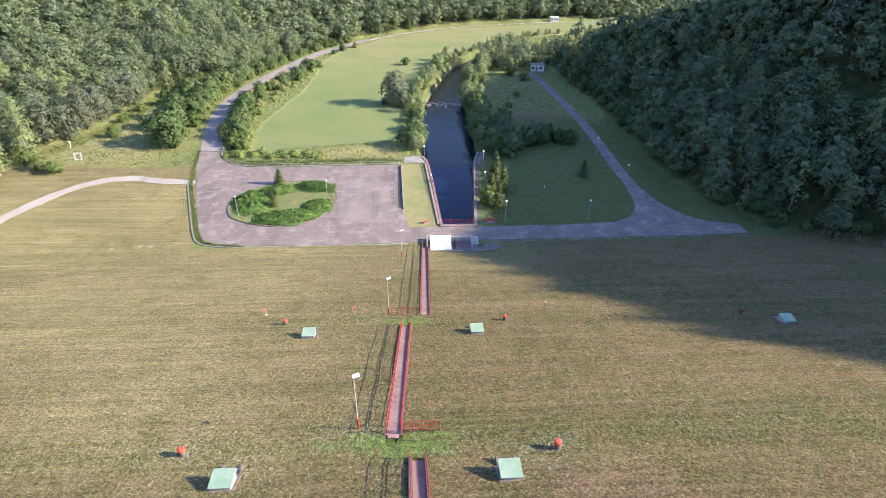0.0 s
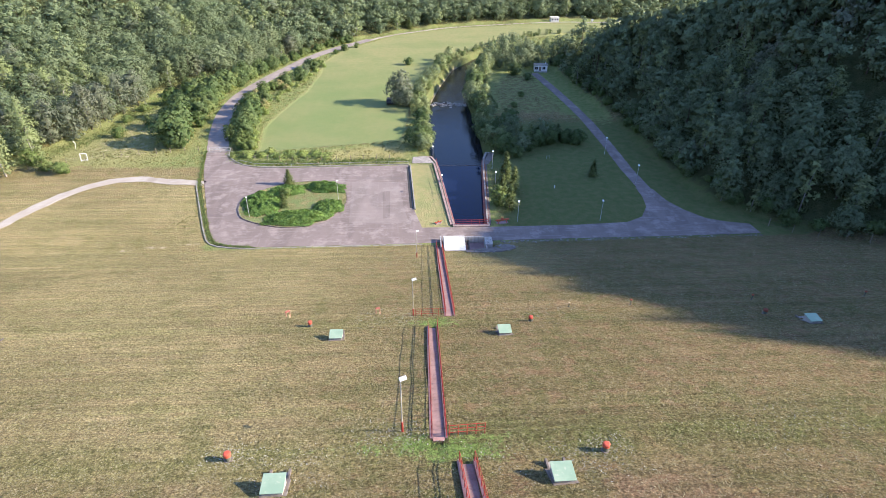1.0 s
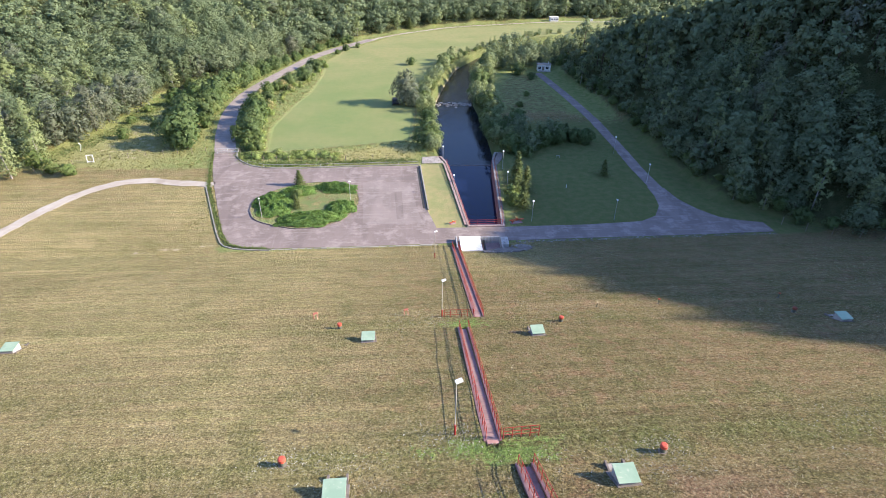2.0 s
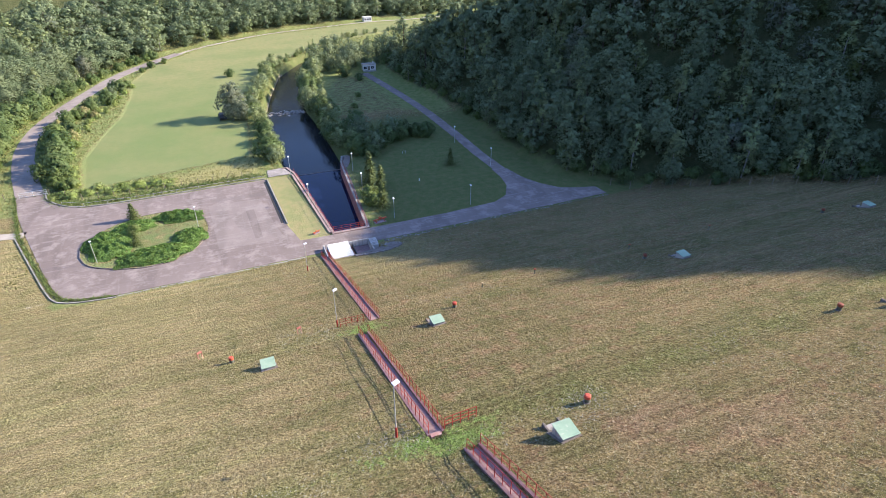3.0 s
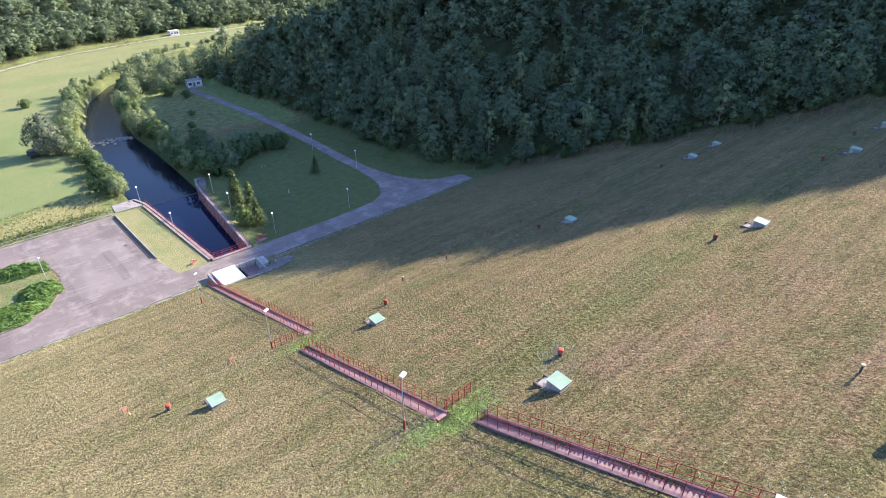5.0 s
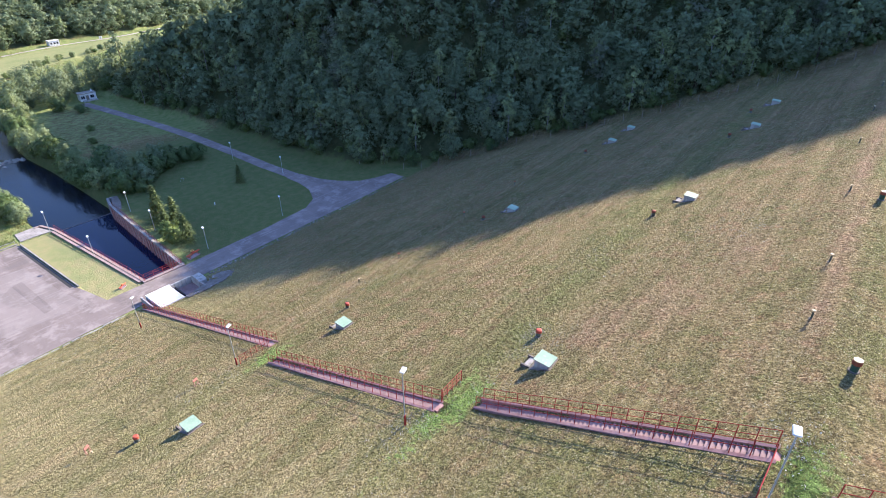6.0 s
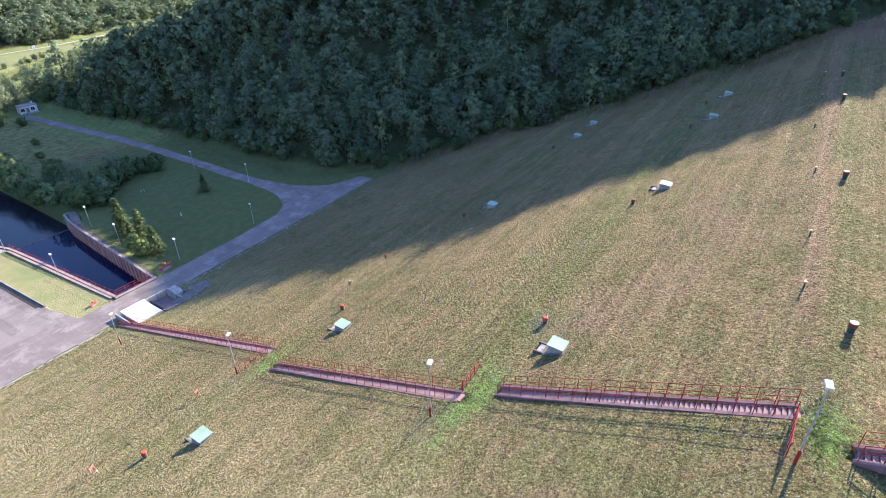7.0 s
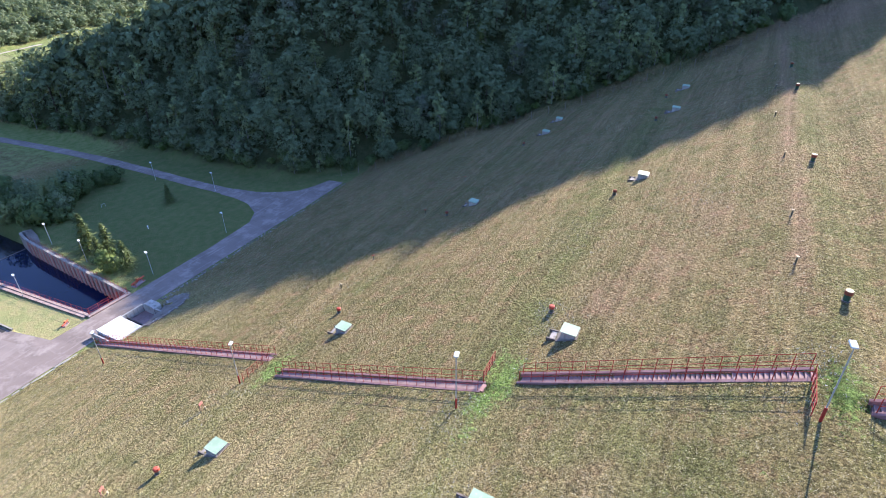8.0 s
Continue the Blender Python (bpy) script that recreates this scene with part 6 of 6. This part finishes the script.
wire_fence([(54, 82.5), (62.5, 75.5), (70.5, 66), (81.5, 45), (93.5, 26), (104, 14), (116, 5)], 3.2, "weathered posts and wire along the wood's edge", seed=1)
wire_fence([(-92, 104), (-81, 110.5), (-72, 115.4), (-62, 117.6), (-50.5, 119.0)], 3.0, "weathered posts and wire across the rough grass", 1.2, seed=2)
wire_fence([(-46, 118), (-40, 113.5), (-32, 112.6), (-20, 113.2), (-9, 113.8)], 3.0, "thin posts and wire behind the car park", 1.2, seed=3)
ob = thing("board_frame", pose(-75.3, 113.8, ground_z(-75.3, 113.8), -8, 0, 12), "white empty board frame leaning in the grass", "frame")
for x in (-0.6, 0.6):
    part("upright", box(x - 0.06, x + 0.06, -0.05, 0.05, -0.1, 1.6), M_LAMP, ob)
for z in (0.15, 1.5):
    part("crossbar", box(-0.6, 0.6, -0.045, 0.045, z, z + 0.12), M_LAMP, ob)
ob = thing("white_post", pose(-80.6, 120.6, ground_z(-80.6, 120.6), 0, 14, 0), "bent white post in the rough grass", "post")
part("shaft", rod((0, 0, -0.2), (0.1, 0, 1.3), 0.07, 6), M_LAMP, ob)
part("tip", rod((0.1, 0, 1.3), (-0.4, 0, 1.75), 0.07, 6), M_LAMP, ob)
goal = thing("goal_frame", pose(22.3, 113.4, 0) @ Matrix.Scale(0.6, 4), "small pale metal goal frame on the lawn", "goal")
for x in (-0.6, 0.6):
    part("post", rod((x, 0, -0.1), (x, 0, 1.0), 0.04), M_GREY, goal)
part("crossbar", rod((-0.6, 0, 1.0), (0.6, 0, 1.0), 0.04), M_GREY, goal)
ob = thing("post", pose(20.5, 98.5, 0), "small white post on the shaded lawn", "post")
part("shaft", rod((0, 0, -0.1), (0, 0, 0.6), 0.07), M_LAMP, ob)

# ---- boulders in the river ----
rs = np.random.RandomState(21)
rock = []
for k in range(3):
    v = ICO_V * (1 + rs.uniform(-0.25, 0.25, (len(ICO_V), 1))) * np.array([1, 0.8, 0.6])
    rock.append(quick_mesh("boulder", v, tris=ICO_F, mats=(M_ROCK,)))
for k in range(70):
    x, y = rs.uniform(-2.4, 8.2), 160.2 + rs.normal(0, 1.1)
    ob = new("boulder", rock[k % 3])
    ob.matrix_world = pose(x, y, WATER_Z + rs.uniform(-0.1, 0.1), 0, 0, rs.uniform(0, 360)) @ Matrix.Diagonal((*[rs.uniform(0.25, 0.6)] * 3, 1))
    tagged(ob, "pale rounded boulder in shallow river water", "boulder", "boulders of the river sill")

# low pipe rail and marker posts behind the car park
railing([(-43.2, 112.5, 0.0), (-39.4, 110.5, 0.0), (-31.8, 110.05, 0.0), (-20, 110.65, 0.0), (-7.8, 111.0, 0.0)], "long low grey pipe rail behind the car park", "", M_GREY, 0.55, 4.2, (1.0,), 0.035)
for x, y in ((-33.0, 110.7), (-30.8, 110.8), (-26.5, 110.9), (-14.5, 111.3)):
    marker(x, y, 0.45, M_PINK, "small pale-capped post behind the car park")
# rank green weeds in front of the meadow
for i in range(22):
    tree_thing("weed", i, -45.0 + i * 0.95 + (i % 3) * 0.5, 115.2 + (i * 37 % 10) * 0.3 - 0.06 * i, 0.6 + 0.12 * (i % 4), i * 71, "rank bright green weeds behind the car park", "weeds", "weeds behind the car park", "weed_clump", 0.7)

# ---- grass tufts on the face, weeds on the rough ground ----
def tufts(name, xs, ys, zs, hmin, hmax, wide, material, label, seed):
    rs = np.random.RandomState(seed)
    n = len(xs)
    c = np.stack([xs, ys, zs], 1)[:, None, :]
    a = rs.uniform(0, math.tau, (n, 2))
    h = rs.uniform(hmin, hmax, (n, 1)) * rs.uniform(0.6, 1.1, (n, 2))
    w = wide * rs.uniform(0.6, 1.3, (n, 2))
    lean = rs.normal(0, 1.2, (n, 2, 2)) * h[..., None]
    s = np.stack([np.cos(a) * w, np.sin(a) * w, np.zeros_like(a)], -1)
    tip = np.concatenate([lean, h[..., None]], -1)
    v = np.stack([c - s - np.array([0, 0, 0.03]), c + s - np.array([0, 0, 0.03]), c + tip], 2).reshape(-1, 3)
    me = quick_mesh(name, v, tris=np.arange(len(v)).reshape(-1, 3), mats=(material,))
    return tagged(new(name, me), label, "grass", kind="stuff")


rs = np.random.RandomState(5)
n = 140000
xs, vs_ = rs.uniform(-45, 62, n), 77 - 83 * rs.uniform(0, 1, n) ** 0.8
ys = vs_ + SKEW * xs
keep = np.ones(n, bool)
for a, b, w in FLIGHTS:
    keep &= ~((ys > a[1] - 0.9) & (ys < b[1] + 0.3) & (xs > min(a[0], b[0]) - 0.1) & (xs < max(a[0], b[0]) + w + 0.1))
keep &= ~((xs > -3.3) & (xs < 7.5) & (ys > 72))
for brk in (5.8, 24.2, 46.2, 2.5):
    keep &= np.abs(vs_ - brk) > 0.9
keep &= wave(xs, ys, 0.5, 0.7) + rs.normal(0, 0.8, n) > -0.4
xs, ys = xs[keep], ys[keep]
tufts("grass_face", xs, ys, land(xs, ys)[0] - 0.02, 0.04, 0.105, 0.05, M_STRAW, "short mown dry grass tufts on the dam face", 6)
n = 42000
xs, ys = rs.uniform(-95, 48, n), rs.uniform(84, 290, n)
zz, up, _, _ = land(xs, ys)
d, w = line_distance(RIVER, xs, ys)
keep = (up < 12) & (d > w + 0.6) & ~inside(PARK, xs, ys) & ~inside(MEADOW, xs, ys) & ~inside(LAWN_E, xs, ys) & ~inside(STRIP, xs, ys) & ~inside(ROAD, xs, ys) & ~((xs < -47) & (ys < 110))
for r in ([(37.9, 97), (37.6, 117), (37.2, 140), (32.6, 186)], [(-49, 118), (-53, 132.6), (-55.3, 146), (-55.6, 160), (-53.4, 173), (-49.2, 189), (-42, 211), (-33, 227), (-24, 240)]):
    keep &= line_distance(r, xs, ys)[0] > 2.6
keep &= ~((xs > 9) & (ys < 200))
keep &= ~((xs > -9) & (xs < 10) & (ys < 115)) & ~((np.abs(xs - 35.4) < 3.5) & (np.abs(ys - 189.5) < 2.5))
xs, ys, zz = xs[keep], ys[keep], zz[keep]
tufts("rough_grass", xs, ys, zz, 0.15, 0.40, 0.16, M_WEED, "tall rough grass and weeds on the valley floor", 8)
# rank weeds along the car park drain, the back fence and the wood's edge
xs, ys = [], []
for line, m, wide in (([(-31.5, 77.5), (-35.5, 78.0), (-38.35, 79.1), (-40.15, 82), (-42.85, 88.6), (-47.65, 100.9), (-50.4, 112), (-51.8, 118.6)], 1700, 0.12), ([(-46.5, 120), (-44.0, 113.4), (-39.6, 111.6), (-31.8, 111.8), (-20, 112.3), (-8.5, 112.8)], 2600, 0.8), ([(-84.5, 117), (-79.5, 128), (-77.5, 140), (-76, 153), (-72, 165)], 2600, 1.6)):
    seg = np.array(line, float)
    cum = np.concatenate([[0], np.cumsum(np.hypot(*np.diff(seg, axis=0).T))])
    t = rs.uniform(0, cum[-1], m)
    xs.append(np.interp(t, cum, seg[:, 0]) + rs.normal(0, wide, m)), ys.append(np.interp(t, cum, seg[:, 1]) + rs.normal(0, wide, m))
xs, ys = np.concatenate(xs), np.concatenate(ys)
tufts("rank_weeds", xs, ys, land(xs, ys)[0], 0.12, 0.36, 0.10, M_SHRUB, "rank green weeds along the drain and the fence", 12)
# green weeds in the damp strip beside each flight and on the landings
xs, ys = [], []
for (ax, ay), (bx, by), w in FLIGHTS:
    m = int((by - ay) * 60)
    t = rs.uniform(0, 1, m)
    xs.append(ax + (bx - ax) * t - 0.25 - rs.exponential(0.85, m)), ys.append(ay + (by - ay) * t)
for cx, cy, rx, ry, m in ((-3.4, 22.8, 2.6, 0.8, 1100), (-3.6, 5.2, 2.2, 0.7, 800), (-4.4, 44.8, 2.0, 0.7, 500)):
    xs.append(cx + rs.normal(0, 0.6, m) * rx), ys.append(cy + rs.normal(0, 0.6, m) * ry)
xs, ys = np.concatenate(xs), np.concatenate(ys)
keep = np.ones(len(xs), bool)
for a, b, w in FLIGHTS:
    keep &= ~((ys > a[1] - 0.3) & (ys < b[1] + 0.2) & (xs > min(a[0], b[0]) - 0.24) & (xs < max(a[0], b[0]) + w + 0.2))
xs, ys = xs[keep], ys[keep]
tufts("green_weeds", xs, ys, land(xs, ys)[0] - 0.02, 0.025, 0.07, 0.04, M_SPROUT, "fresh green weeds beside the steps and on the landings", 9)
# white clover in patches by the landings, hatches and standpipes
xs, ys = [], []
for cx, cy, r, m in ((-7.0, 24.2, 1.6, 260), (-2.0, 21.8, 1.2, 160), (-13.4, 21.6, 1.5, 220), (3.6, 21.6, 1.8, 260), (5.2, 22.8, 0.9, 120), (-16.9, 22.8, 0.9, 130), (18.0, 23.6, 3.0, 200), (24.0, 15.0, 4.0, 220), (-2.0, 6.2, 1.6, 150), (-8.0, 46.0, 2.4, 160), (8.0, 47.5, 4.0, 240), (-12.0, 72.0, 8.0, 260), (12.0, 70.0, 6.0, 220)):
    m *= 2
    xs.append(cx + rs.normal(0, r, m)), ys.append(cy + rs.normal(0, 0.6 * r, m))
xs, ys = np.concatenate(xs), np.concatenate(ys)
keep = ~((xs > -3.3) & (xs < 9.5) & (ys > 72)) & (ys < 77)
for a, b, w in FLIGHTS:
    keep &= ~((ys > a[1] - 0.3) & (ys < b[1] + 0.2) & (xs > min(a[0], b[0]) - 0.2) & (xs < max(a[0], b[0]) + w + 0.2))
xs, ys = xs[keep], ys[keep]
tufts("clover", xs, ys, land(xs, ys)[0] + 0.02, 0.015, 0.045, 0.03, M_FLOWER, "white clover heads in the mown grass", 14)
# pale seed heads and clover strewn over the lower face
rs = np.random.RandomState(77)
n = 9000
xs, ys = rs.uniform(-30, 46, n), rs.uniform(47, 76, n)
keep = (wave(xs, ys, 0.35, 1.9) + wave(xs, ys, 0.11, 0.2) + rs.normal(0, 0.4, n) > 0.55) & ~((xs > -7) & (xs < 9.5) & (ys > 72))
for a, b, w in FLIGHTS:
    keep &= ~((ys > a[1] - 0.3) & (ys < b[1] + 0.2) & (xs > min(a[0], b[0]) - 0.2) & (xs < max(a[0], b[0]) + w + 0.2))
xs, ys = xs[keep], ys[keep]
tufts("pale_heads", xs, ys, land(xs, ys)[0] + 0.01, 0.03, 0.08, 0.05, M_STRAW, "pale straw and seed heads on the lower dam face", 15)
